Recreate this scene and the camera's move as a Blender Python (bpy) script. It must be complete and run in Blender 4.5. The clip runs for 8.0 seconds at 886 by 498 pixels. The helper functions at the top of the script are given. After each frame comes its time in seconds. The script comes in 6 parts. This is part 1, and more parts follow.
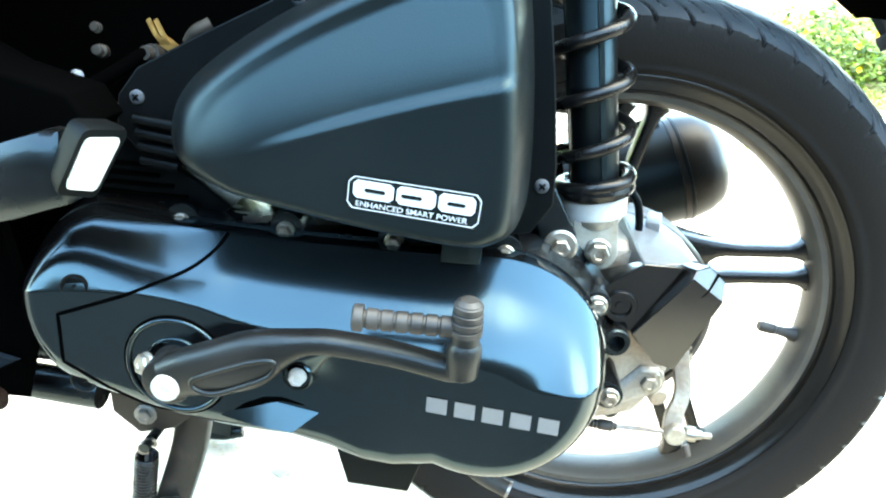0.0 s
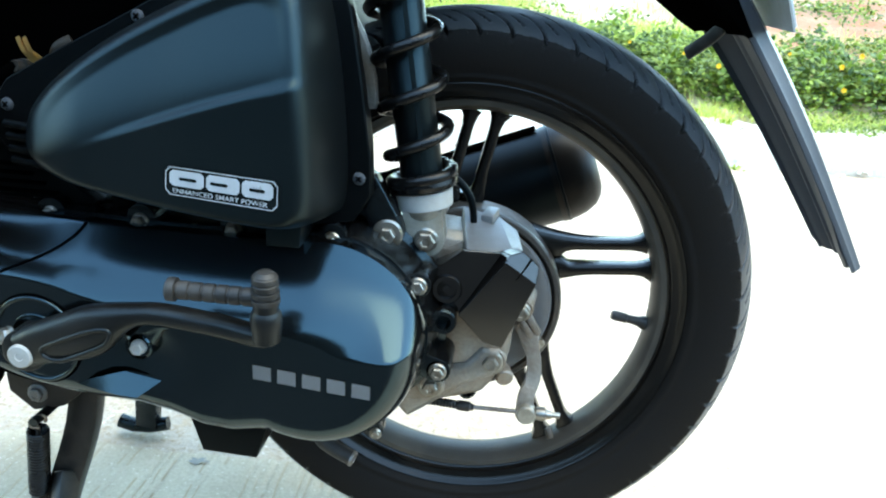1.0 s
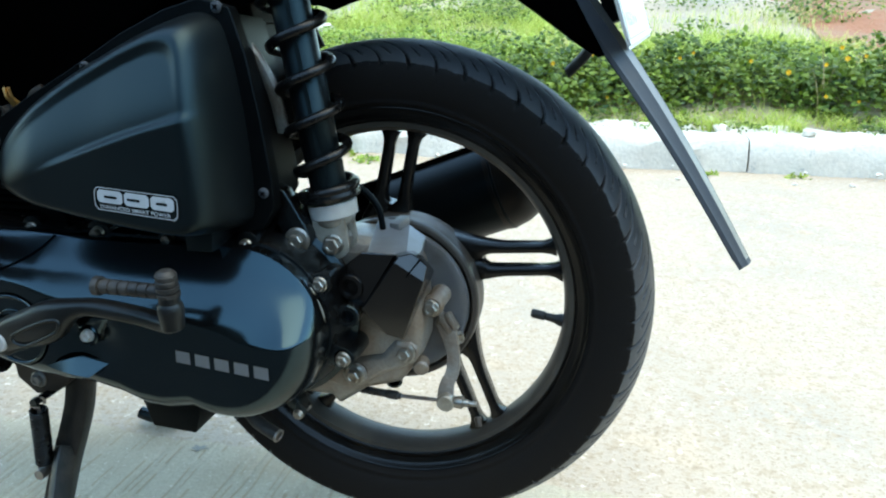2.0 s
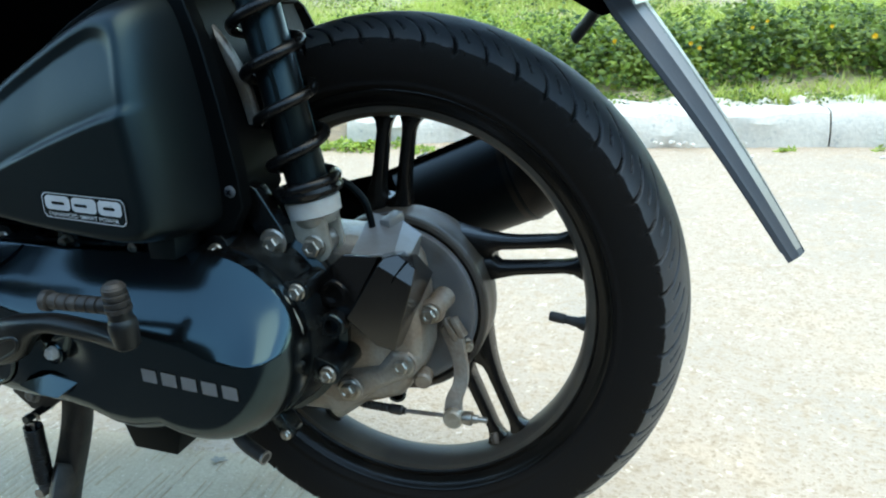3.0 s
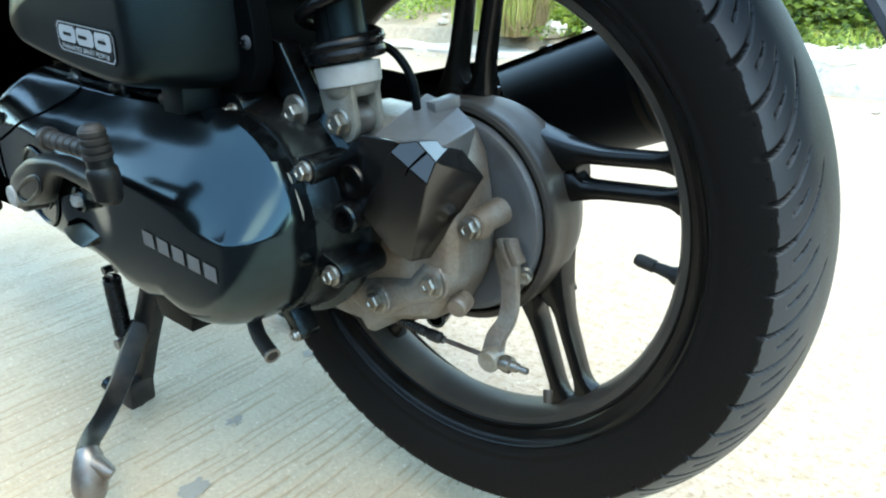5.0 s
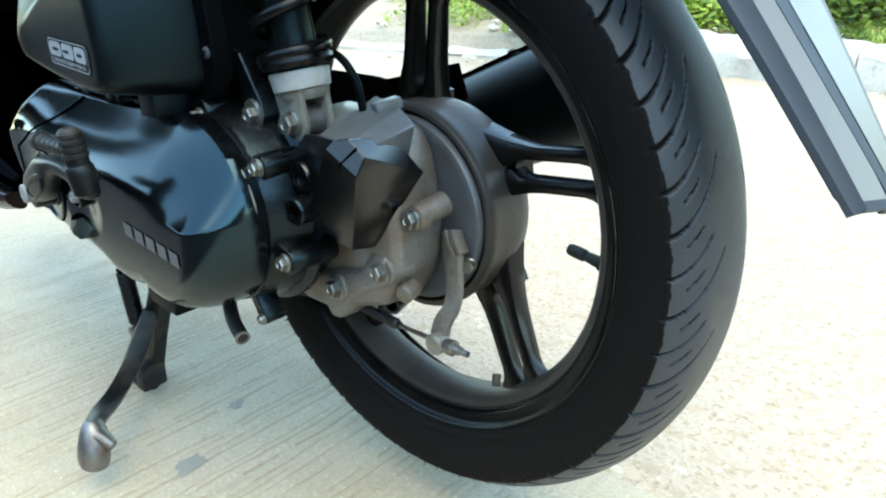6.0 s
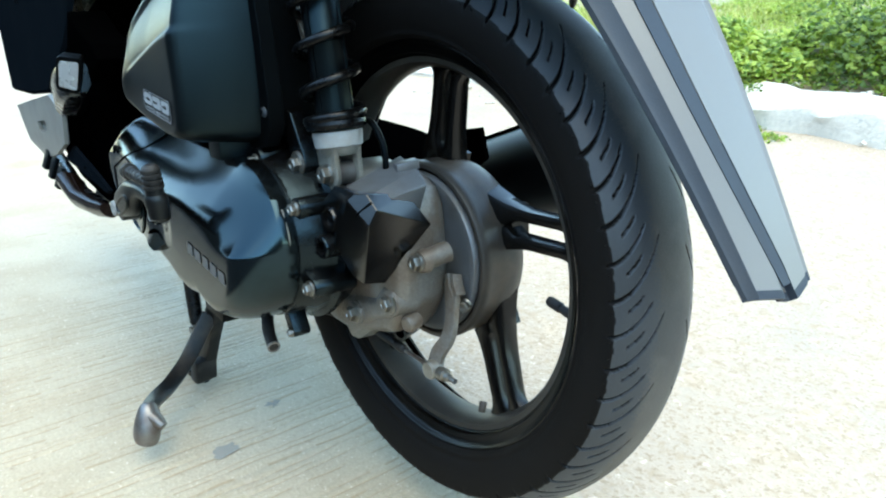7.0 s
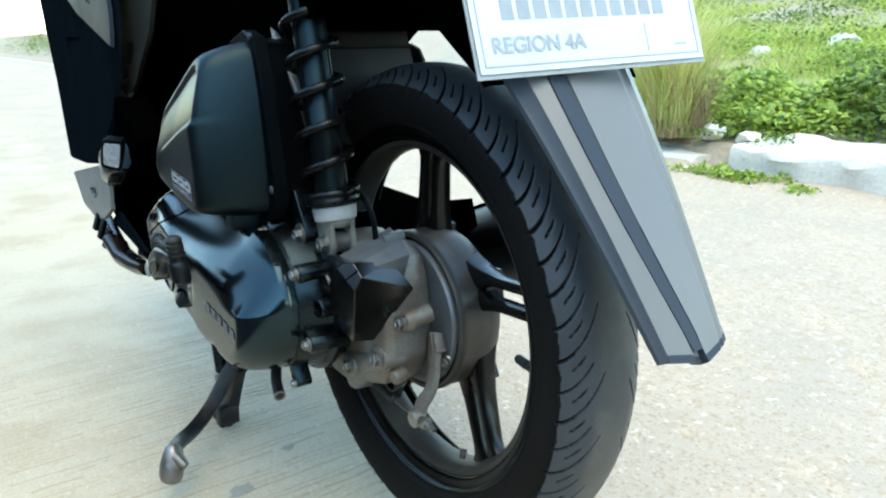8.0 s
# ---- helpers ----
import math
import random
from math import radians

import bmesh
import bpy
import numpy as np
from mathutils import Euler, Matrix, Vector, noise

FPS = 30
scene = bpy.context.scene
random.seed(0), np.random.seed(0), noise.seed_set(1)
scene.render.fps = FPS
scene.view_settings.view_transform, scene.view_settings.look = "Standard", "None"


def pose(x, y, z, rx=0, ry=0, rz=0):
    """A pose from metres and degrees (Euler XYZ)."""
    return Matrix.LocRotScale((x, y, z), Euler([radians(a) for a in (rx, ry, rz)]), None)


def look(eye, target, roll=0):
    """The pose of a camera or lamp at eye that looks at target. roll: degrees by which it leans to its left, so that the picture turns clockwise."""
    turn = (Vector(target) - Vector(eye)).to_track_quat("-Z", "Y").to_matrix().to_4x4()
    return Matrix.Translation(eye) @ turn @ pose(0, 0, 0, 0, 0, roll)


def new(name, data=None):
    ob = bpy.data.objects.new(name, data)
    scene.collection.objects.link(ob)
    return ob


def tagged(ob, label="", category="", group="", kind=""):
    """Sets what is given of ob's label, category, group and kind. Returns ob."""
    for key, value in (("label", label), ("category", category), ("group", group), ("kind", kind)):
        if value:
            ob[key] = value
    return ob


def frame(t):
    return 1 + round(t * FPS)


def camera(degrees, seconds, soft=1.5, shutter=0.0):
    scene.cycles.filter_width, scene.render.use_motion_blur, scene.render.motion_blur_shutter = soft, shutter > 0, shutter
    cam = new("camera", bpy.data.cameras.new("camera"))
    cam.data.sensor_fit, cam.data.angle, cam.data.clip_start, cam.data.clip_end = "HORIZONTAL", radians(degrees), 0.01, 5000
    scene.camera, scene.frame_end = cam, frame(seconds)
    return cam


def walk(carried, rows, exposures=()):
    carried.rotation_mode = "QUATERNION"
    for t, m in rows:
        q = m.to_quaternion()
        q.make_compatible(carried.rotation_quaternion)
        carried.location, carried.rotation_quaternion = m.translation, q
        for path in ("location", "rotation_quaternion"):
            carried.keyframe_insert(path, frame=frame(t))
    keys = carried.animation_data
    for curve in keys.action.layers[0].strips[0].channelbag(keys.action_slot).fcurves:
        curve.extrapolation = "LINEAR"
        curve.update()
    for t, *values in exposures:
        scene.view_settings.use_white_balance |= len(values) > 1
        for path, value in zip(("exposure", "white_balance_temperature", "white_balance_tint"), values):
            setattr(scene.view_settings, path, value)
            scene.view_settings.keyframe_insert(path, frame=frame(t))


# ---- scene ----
cam = camera(62.56, 8.0, 2.1)
# x to the scooter's rear, y to its right side, z up; the rear wheel stands at x = y = 0.
ROWS = [
    (0.0, -0.1140, -0.5685, 0.5122, 69.39, -4.30, 3.91),
    (0.2, -0.0837, -0.5800, 0.5094, 70.24, -3.72, 3.30),
    (0.5, -0.0483, -0.5898, 0.5071, 69.89, -3.30, 3.25),
    (0.7, -0.0245, -0.5996, 0.5056, 70.39, -4.00, 3.58),
    (1.0, 0.0210, -0.6194, 0.5137, 71.44, -3.53, 5.31),
    (1.2, 0.0617, -0.6310, 0.5207, 71.54, -2.73, 6.71),
    (1.5, 0.1292, -0.6566, 0.5282, 71.17, -0.82, 8.38),
    (1.7, 0.1580, -0.6783, 0.5335, 72.97, -1.45, 10.98),
    (2.8, 0.2409, -0.5969, 0.5107, 71.78, 3.69, 16.24),
    (3.0, 0.2363, -0.5797, 0.5119, 72.05, 3.17, 17.75),
    (3.2, 0.2318, -0.5663, 0.5205, 71.28, 0.93, 18.52),
    (3.5, 0.2316, -0.5514, 0.5126, 70.95, -0.10, 20.12),
    (3.7, 0.2210, -0.5092, 0.5277, 65.85, 1.68, 18.32),
    (3.8, 0.2158, -0.4868, 0.5309, 63.64, 1.74, 18.05),
    (4.0, 0.2153, -0.4574, 0.5115, 61.31, 1.32, 19.87),
    (4.2, 0.2154, -0.4349, 0.4856, 62.52, -0.05, 24.39),
    (4.5, 0.2423, -0.4313, 0.4601, 66.85, -0.02, 32.03),
    (4.7, 0.2640, -0.4315, 0.4568, 67.25, -0.32, 36.59),
    (5.0, 0.3103, -0.4273, 0.4488, 67.67, 0.73, 38.26),
    (5.2, 0.3282, -0.4239, 0.4413, 67.25, 1.01, 39.14),
    (6.3, 0.4313, -0.3976, 0.4559, 68.93, 1.35, 46.25),
    (6.5, 0.4520, -0.4068, 0.4613, 69.79, -0.45, 48.52),
    (7.0, 0.4995, -0.4141, 0.4978, 70.21, -0.37, 50.59),
    (7.2, 0.5195, -0.4160, 0.5109, 70.57, -0.37, 51.05),
    (7.5, 0.5522, -0.4182, 0.5174, 71.66, -0.08, 52.27),
    (7.7, 0.5668, -0.4180, 0.5304, 71.01, 0.50, 52.01),
    (8.0, 0.5911, -0.4071, 0.5386, 73.77, 0.63, 54.35),
]
EXPO = [(0.0, 5.0, 8000, -6), (0.5, 4.1, 7500, -6), (1.0, 3.38, 7250, -6), (1.5, 2.84, 7200, -6), (3.0, 2.56, 7300, -6), (4.0, 2.75, 7450, -6), (5.0, 3.03, 7500, -6), (6.5, 2.76, 7200, -6), (7.5, 2.74, 7000, -6), (8.0, 2.52, 7100, -6)]
walk(cam, [(t, pose(x, y, z, rx, ry, rz)) for t, x, y, z, rx, ry, rz in ROWS], EXPO)

from mathutils.bvhtree import BVHTree

# ---------------------------------------------------------------- light
world = bpy.data.worlds.new("world")
scene.world = world
world.use_nodes = True
wn = world.node_tree
sky = wn.nodes.new("ShaderNodeTexSky")
sky.sky_type = "NISHITA"
sky.sun_disc = False
SUN_EL, SUN_AZ = 68.0, 95.0
sky.sun_elevation, sky.sun_rotation = radians(SUN_EL), radians(SUN_AZ)
sky.air_density, sky.dust_density, sky.ozone_density = 1.2, 0.5, 1.8
sky.altitude = 800
wn.nodes["Background"].inputs["Strength"].default_value = 0.15
wn.links.new(sky.outputs[0], wn.nodes["Background"].inputs["Color"])
sun_data = bpy.data.lights.new("sun", "SUN")
sun_data.energy, sun_data.angle, sun_data.color = 0.5, radians(60), (1.0, 0.84, 0.58)
sun = new("sun", sun_data)
# sun_rotation turns clockwise from +y
_a, _e = radians(SUN_AZ), radians(SUN_EL)
SUN_DIR = Vector((math.sin(_a) * math.cos(_e), math.cos(_a) * math.cos(_e), math.sin(_e)))
sun.matrix_world = look(SUN_DIR * 20, (0, 0, 0))


# ---------------------------------------------------------------- materials
def material(name, base, rough=0.5, metal=0.0, vary=0.15, scale=30.0, fine=400.0, bump=0.1, second=None, amount=0.5,
             coat=0.0, spread=(0.45, 0.65), rough_vary=0.1, distance=0.001, spec=0.5, speckle=None, gloss_tint=(1, 1, 1)):
    """A surface with two scales of variation: broad patches of a second colour, and fine grain with relief."""
    m = bpy.data.materials.new(name)
    m.use_nodes = True
    nt = m.node_tree
    b = nt.nodes["Principled BSDF"]
    co = nt.nodes.new("ShaderNodeTexCoord")
    n1 = nt.nodes.new("ShaderNodeTexNoise")
    n1.inputs["Scale"].default_value, n1.inputs["Detail"].default_value = scale, 6
    n2 = nt.nodes.new("ShaderNodeTexNoise")
    n2.inputs["Scale"].default_value, n2.inputs["Detail"].default_value = fine, 3
    for n in (n1, n2):
        nt.links.new(co.outputs["Object"], n.inputs["Vector"])
    ramp = nt.nodes.new("ShaderNodeMapRange")
    ramp.inputs["From Min"].default_value, ramp.inputs["From Max"].default_value = spread
    ramp.inputs["To Max"].default_value = amount if second else vary
    nt.links.new(n1.outputs["Fac"], ramp.inputs["Value"])
    mix = nt.nodes.new("ShaderNodeMix")
    mix.data_type = "RGBA"
    mix.inputs["A"].default_value = (*base, 1)
    mix.inputs["B"].default_value = (*(second or [c * 0.5 for c in base]), 1)
    nt.links.new(ramp.outputs[0], mix.inputs["Factor"])
    grain = nt.nodes.new("ShaderNodeMix")
    grain.data_type, grain.blend_type = "RGBA", "MULTIPLY"
    grain.inputs["Factor"].default_value = vary
    nt.links.new(mix.outputs["Result"], grain.inputs["A"])
    nt.links.new(n2.outputs["Fac"], grain.inputs["B"])
    nt.links.new(grain.outputs["Result"], b.inputs["Base Color"])
    if speckle:
        # sharp pale and dark grains: (scale, share, colour)
        last = grain.outputs["Result"]
        for size, share, tint in speckle:
            n3 = nt.nodes.new("ShaderNodeTexNoise")
            n3.inputs["Scale"].default_value, n3.inputs["Detail"].default_value, n3.inputs["Roughness"].default_value = size, 4, 0.7
            nt.links.new(co.outputs["Object"], n3.inputs["Vector"])
            cut = nt.nodes.new("ShaderNodeMapRange")
            cut.inputs["From Min"].default_value, cut.inputs["From Max"].default_value = 0.70 - share, 0.76 - share * 0.7
            nt.links.new(n3.outputs["Fac"], cut.inputs["Value"])
            over = nt.nodes.new("ShaderNodeMix")
            over.data_type = "RGBA"
            over.inputs["B"].default_value = (*tint, 1)
            nt.links.new(cut.outputs[0], over.inputs["Factor"])
            nt.links.new(last, over.inputs["A"])
            last = over.outputs["Result"]
        nt.links.new(last, b.inputs["Base Color"])
    rr = nt.nodes.new("ShaderNodeMapRange")
    rr.inputs["To Min"].default_value, rr.inputs["To Max"].default_value = max(rough - rough_vary, 0.03), min(rough + rough_vary, 1)
    nt.links.new(n1.outputs["Fac"], rr.inputs["Value"])
    nt.links.new(rr.outputs[0], b.inputs["Roughness"])
    b.inputs["Metallic"].default_value = metal
    b.inputs["Coat Weight"].default_value = coat
    b.inputs["Coat Roughness"].default_value = 0.15
    b.inputs["Specular IOR Level"].default_value = spec
    b.inputs["Specular Tint"].default_value = (*gloss_tint, 1)
    if bump:
        bp = nt.nodes.new("ShaderNodeBump")
        bp.inputs["Strength"].default_value, bp.inputs["Distance"].default_value = bump, distance
        nt.links.new(n2.outputs["Fac"], bp.inputs["Height"])
        nt.links.new(bp.outputs[0], b.inputs["Normal"])
    return m


# blue gloss_tint puts the sky's blue into the reflections of black parts
M_PLASTIC = material("black_plastic", (0.0014, 0.0016, 0.0018), 0.45, bump=0.12, fine=900, scale=14, rough_vary=0.08, second=(0.003, 0.003, 0.003), distance=0.0004, spec=0.07, gloss_tint=(0.6, 0.87, 1.0))
M_PAINT = material("satin_black_paint", (0.0016, 0.0018, 0.002), 0.17, bump=0.05, fine=1200, scale=10, rough_vary=0.06, second=(0.003, 0.003, 0.003), distance=0.0003, spec=0.62, gloss_tint=(0.52, 0.84, 1.0))
M_CASE = material("black_casting", (0.0018, 0.0018, 0.002), 0.26, bump=0.25, fine=500, scale=40, second=(0.008, 0.0072, 0.0065), amount=0.4, distance=0.0005, spec=0.36, gloss_tint=(0.6, 0.87, 1.0))
M_AIRBOX = material("matt_black_airbox", (0.0018, 0.002, 0.0023), 0.37, bump=0.15, fine=900, scale=14, rough_vary=0.06, second=(0.0035, 0.0035, 0.0034), distance=0.0004, spec=0.33, gloss_tint=(0.52, 0.86, 0.98))
M_SIL = material("satin_black_silencer", (0.0018, 0.002, 0.0023), 0.4, bump=0.1, fine=900, scale=14, rough_vary=0.06, second=(0.006, 0.005, 0.0045), distance=0.0004, spec=0.13, gloss_tint=(0.6, 0.87, 1.0))
M_SILCAP = material("dusty_black_end_cap", (0.005, 0.0045, 0.0042), 0.42, bump=0.15, fine=700, scale=14, second=(0.030, 0.021, 0.015), amount=0.6, distance=0.0004, spec=0.15)
M_GUARD = material("glossy_black_plastic", (0.0022, 0.0019, 0.0018), 0.17, bump=0.04, fine=900, scale=20, rough_vary=0.05, second=(0.007, 0.006, 0.0054), spec=0.5)
M_ALU = material("dirty_aluminium", (0.27, 0.26, 0.235), 0.42, 0.35, bump=0.6, fine=350, scale=24, second=(0.19, 0.13, 0.082), amount=0.7, vary=0.5, distance=0.0007, spread=(0.40, 0.58))
M_CLEAN = material("dull_cast_aluminium", (0.33, 0.315, 0.27), 0.36, 0.35, bump=0.3, fine=400, scale=40, second=(0.19, 0.16, 0.12), amount=0.7, vary=0.35, distance=0.0005)
M_DRUM = material("grey_drum_plate", (0.165, 0.17, 0.175), 0.42, 0.5, bump=0.2, fine=600, scale=30, second=(0.11, 0.10, 0.085), amount=0.6)
M_ZINC = material("zinc_plate", (0.27, 0.26, 0.235), 0.32, 0.85, bump=0.15, fine=700, scale=120, second=(0.16, 0.13, 0.09), amount=0.7)
M_STEEL = material("worn_steel", (0.24, 0.225, 0.21), 0.38, 0.8, bump=0.15, fine=300, scale=50, second=(0.1, 0.065, 0.045), amount=0.6)
M_RUBBER = material("tyre_rubber", (0.0088, 0.0078, 0.0072), 0.58, bump=0.25, fine=700, scale=18, second=(0.0095, 0.0078, 0.0064), amount=0.6, rough_vary=0.1, spec=0.075)
M_CROWN = material("worn_tread_crown", (0.062, 0.057, 0.051), 0.6, bump=0.2, fine=500, scale=16, second=(0.125, 0.112, 0.094), amount=0.7, rough_vary=0.1, spec=0.3)
M_TREAD = material("worn_tread", (0.044, 0.047, 0.051), 0.4, bump=0.1, fine=500, scale=14, second=(0.062, 0.061, 0.059), amount=0.6, rough_vary=0.1, spec=0.3)
M_GRIP = material("ribbed_rubber", (0.012, 0.0115, 0.011), 0.5, bump=0.2, fine=500, scale=60, second=(0.05, 0.044, 0.038), amount=0.6, spec=0.3)
M_RIM = material("black_wheel_enamel", (0.0030, 0.0027, 0.0024), 0.24, bump=0.05, fine=800, scale=20, second=(0.015, 0.012, 0.009), amount=0.35, rough_vary=0.08, spec=0.26, gloss_tint=(0.95, 0.95, 0.95))
M_HUB = material("dusty_black_hub", (0.040, 0.035, 0.030), 0.42, bump=0.2, fine=500, scale=25, second=(0.088, 0.064, 0.045), amount=0.7, spec=0.25)
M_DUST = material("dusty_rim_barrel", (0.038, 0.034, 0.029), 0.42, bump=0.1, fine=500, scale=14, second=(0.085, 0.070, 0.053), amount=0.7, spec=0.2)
M_KICK = material("dull_black_lever", (0.0045, 0.0042, 0.0040), 0.38, bump=0.2, fine=600, scale=30, second=(0.012, 0.010, 0.009), amount=0.5, spec=0.3, gloss_tint=(0.8, 0.95, 1.0))
M_SPRING = material("spring_enamel", (0.0025, 0.0027, 0.003), 0.28, bump=0.05, fine=600, scale=60, spec=0.25)
M_COLLAR = material("white_collar", (0.34, 0.34, 0.325), 0.45, bump=0.05, fine=500, scale=60, second=(0.26, 0.23, 0.19), amount=0.5)
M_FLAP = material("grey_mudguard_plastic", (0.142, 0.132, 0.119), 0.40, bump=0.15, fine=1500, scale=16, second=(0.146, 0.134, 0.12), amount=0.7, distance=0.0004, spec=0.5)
# darker tones for the flap's shaded edge, sides and underside, and its groove
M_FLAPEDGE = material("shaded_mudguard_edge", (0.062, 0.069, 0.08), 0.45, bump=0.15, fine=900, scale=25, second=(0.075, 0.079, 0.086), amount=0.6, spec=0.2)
M_FLAPDARK = material("dark_mudguard_groove_and_shade", (0.034, 0.041, 0.053), 0.55, bump=0.1, fine=900, scale=25, second=(0.034, 0.038, 0.046), amount=0.6, spec=0.15)
M_SKIRT = material("grey_body_panel", (0.215, 0.21, 0.185), 0.35, bump=0.05, fine=700, scale=20, second=(0.16, 0.15, 0.135))
M_GREYBLUE = material("satin_dark_panel", (0.040, 0.046, 0.054), 0.45, bump=0.05, fine=700, scale=20, spec=0.05)
M_FAIRING = material("dark_satin_fairing", (0.005, 0.007, 0.009), 0.5, bump=0.04, fine=900, scale=16, second=(0.008, 0.010, 0.012), amount=0.5, spec=0.0)
M_COWL = material("black_gloss_olive_reflections", (0.014, 0.0135, 0.010), 0.3, bump=0.04, fine=700, scale=20, second=(0.024, 0.020, 0.015), amount=0.6, spec=0.12)
M_PLATE = material("white_plate", (0.6, 0.62, 0.62), 0.35, bump=0.03, fine=300, scale=20, second=(0.5, 0.51, 0.5), vary=0.1)
M_INK = material("grey_ink", (0.30, 0.31, 0.32), 0.5, bump=0, fine=300, scale=40)
M_SILVER = material("silver_print", (0.5, 0.51, 0.52), 0.3, 0.3, bump=0, fine=500, scale=60)
M_WORD = material("pale_grey_print", (0.115, 0.118, 0.12), 0.4, 0.1, bump=0, fine=500, scale=60)
M_MIRROR = material("bright_metal_end", (0.62, 0.64, 0.64), 0.25, 0.5, bump=0.02, fine=300, scale=40, vary=0.05)
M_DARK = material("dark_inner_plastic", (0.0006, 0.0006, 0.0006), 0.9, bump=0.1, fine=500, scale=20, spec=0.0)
M_BROWN = material("dusty_inner_plastic", (0.018, 0.015, 0.0125), 0.6, bump=0.2, fine=400, scale=18, second=(0.014, 0.0135, 0.013), amount=0.8, spec=0.2)
M_WORNBLACK = material("worn_black_paint", (0.005, 0.0048, 0.0045), 0.4, bump=0.3, fine=300, scale=40, second=(0.06, 0.045, 0.034), amount=0.5, spec=0.4, spread=(0.5, 0.7))
M_PAD = material("dark_brown_rubber", (0.014, 0.008, 0.006), 0.25, bump=0.02, fine=300, scale=40)
M_BRASS = material("gold_fitting", (0.5, 0.3, 0.1), 0.35, 0.9, bump=0.05, fine=300, scale=50)


# ---------------------------------------------------------------- mesh helpers
def part(name, bm, mat, parent, label="", angle=38.0, bevel=0.0, segments=2):
    """Links a bmesh as one mesh object under a thing or under a part."""
    bmesh.ops.recalc_face_normals(bm, faces=bm.faces)
    if bevel:
        edges = [e for e in bm.edges if len(e.link_faces) == 2 and e.calc_face_angle(0) > radians(25)]
        bmesh.ops.bevel(bm, geom=edges, offset=bevel, segments=segments, profile=0.5, affect="EDGES", clamp_overlap=True)
    for f in bm.faces:
        f.smooth = True
    for e in bm.edges:
        if len(e.link_faces) == 2 and e.calc_face_angle(0) > radians(angle):
            e.smooth = False
    me = bpy.data.meshes.new(name)
    bm.to_mesh(me)
    bm.free()
    for m in mat if isinstance(mat, list) else [mat]:
        me.materials.append(m)
    ob = new(name, me)
    ob.parent = parent
    if label:
        tagged(ob, label)
    return ob


def group(name, parent=None, at=(0, 0, 0)):
    ob = new(name)
    ob.empty_display_size = 0.05
    ob.location = at
    ob.parent = parent
    return ob


def V(*a):
    return Vector(a)


def loft(bm, rings, closed=True, caps=True):
    """Skins a list of rings of equal length."""
    vs = [[bm.verts.new(p) for p in r] for r in rings]
    n = len(vs[0])
    for a, b in zip(vs, vs[1:]):
        for i in range(n if closed else n - 1):
            j = (i + 1) % n
            bm.faces.new((a[i], a[j], b[j], b[i]))
    if caps and closed:
        bm.faces.new(vs[0][::-1])
        bm.faces.new(vs[-1])
    return vs


def basis(axis):
    z = Vector(axis).normalized()
    x = z.orthogonal().normalized()
    return x, z.cross(x), z


def rod(bm, a, b, r0, r1=None, n=16, caps=True):
    a, b = Vector(a), Vector(b)
    x, y, z = basis(b - a)
    r1 = r0 if r1 is None else r1
    ang = [2 * math.pi * i / n for i in range(n)]
    loft(bm, [[p + (x * math.cos(t) + y * math.sin(t)) * r for t in ang] for p, r in ((a, r0), (b, r1))], caps=caps)


def turned(bm, a, axis, profile, n=32, caps=True):
    """A body turned about an axis through a: profile rows of (distance along the axis, radius)."""
    a = Vector(a)
    x, y, z = basis(axis)
    ang = [2 * math.pi * i / n for i in range(n)]
    loft(bm, [[a + z * d + (x * math.cos(t) + y * math.sin(t)) * r for t in ang] for d, r in profile], caps=caps)


def sweep(bm, pts, radius, n=10, flat=1.0, caps=True):
    """A tube along points; radius may be a function of 0..1; flat squeezes it in its second direction."""
    pts = [Vector(p) for p in pts]
    rings, up = [], None
    for i, p in enumerate(pts):
        d = (pts[min(i + 1, len(pts) - 1)] - pts[max(i - 1, 0)]).normalized()
        if up is None:
            up = d.orthogonal().normalized()
        up = (up - d * up.dot(d)).normalized()
        side = d.cross(up)
        r = radius(i / (len(pts) - 1)) if callable(radius) else radius
        rings.append([p + (up * math.cos(t) * flat + side * math.sin(t)) * r for t in (2 * math.pi * k / n for k in range(n))])
    loft(bm, rings, caps=caps)


def bar(bm, pts, widths, up=(0, 1, 0)):
    """A bar of rectangular section along points; widths rows of (side, up)."""
    pts = [Vector(p) for p in pts]
    u = Vector(up).normalized()
    rings = []
    for i, p in enumerate(pts):
        d = (pts[min(i + 1, len(pts) - 1)] - pts[max(i - 1, 0)]).normalized()
        s = d.cross(u).normalized()
        uu = s.cross(d).normalized()
        w, h = widths[i] if isinstance(widths, list) else widths
        rings.append([p + s * a * w / 2 + uu * b * h / 2 for a, b in ((-1, -1), (1, -1), (1, 1), (-1, 1))])
    loft(bm, rings)


def prism(bm, outline, levels):
    """Outline of (x, z) lofted along y: levels rows of (y, inset)."""
    n = len(outline)
    cx, cz = sum(p[0] for p in outline) / n, sum(p[1] for p in outline) / n
    rings = []
    for y, inset in levels:
        r = []
        for i in range(n):
            a, b, c = Vector(outline[i - 1]), Vector(outline[i]), Vector(outline[(i + 1) % n])
            d = (c - a).normalized()
            nrm = Vector((-d.y, d.x))
            if nrm.dot(Vector((cx, cz)) - b) < 0:
                nrm = -nrm
            q = b + nrm * inset
            r.append((q.x, y, q.y))
        rings.append(r)
    loft(bm, rings)


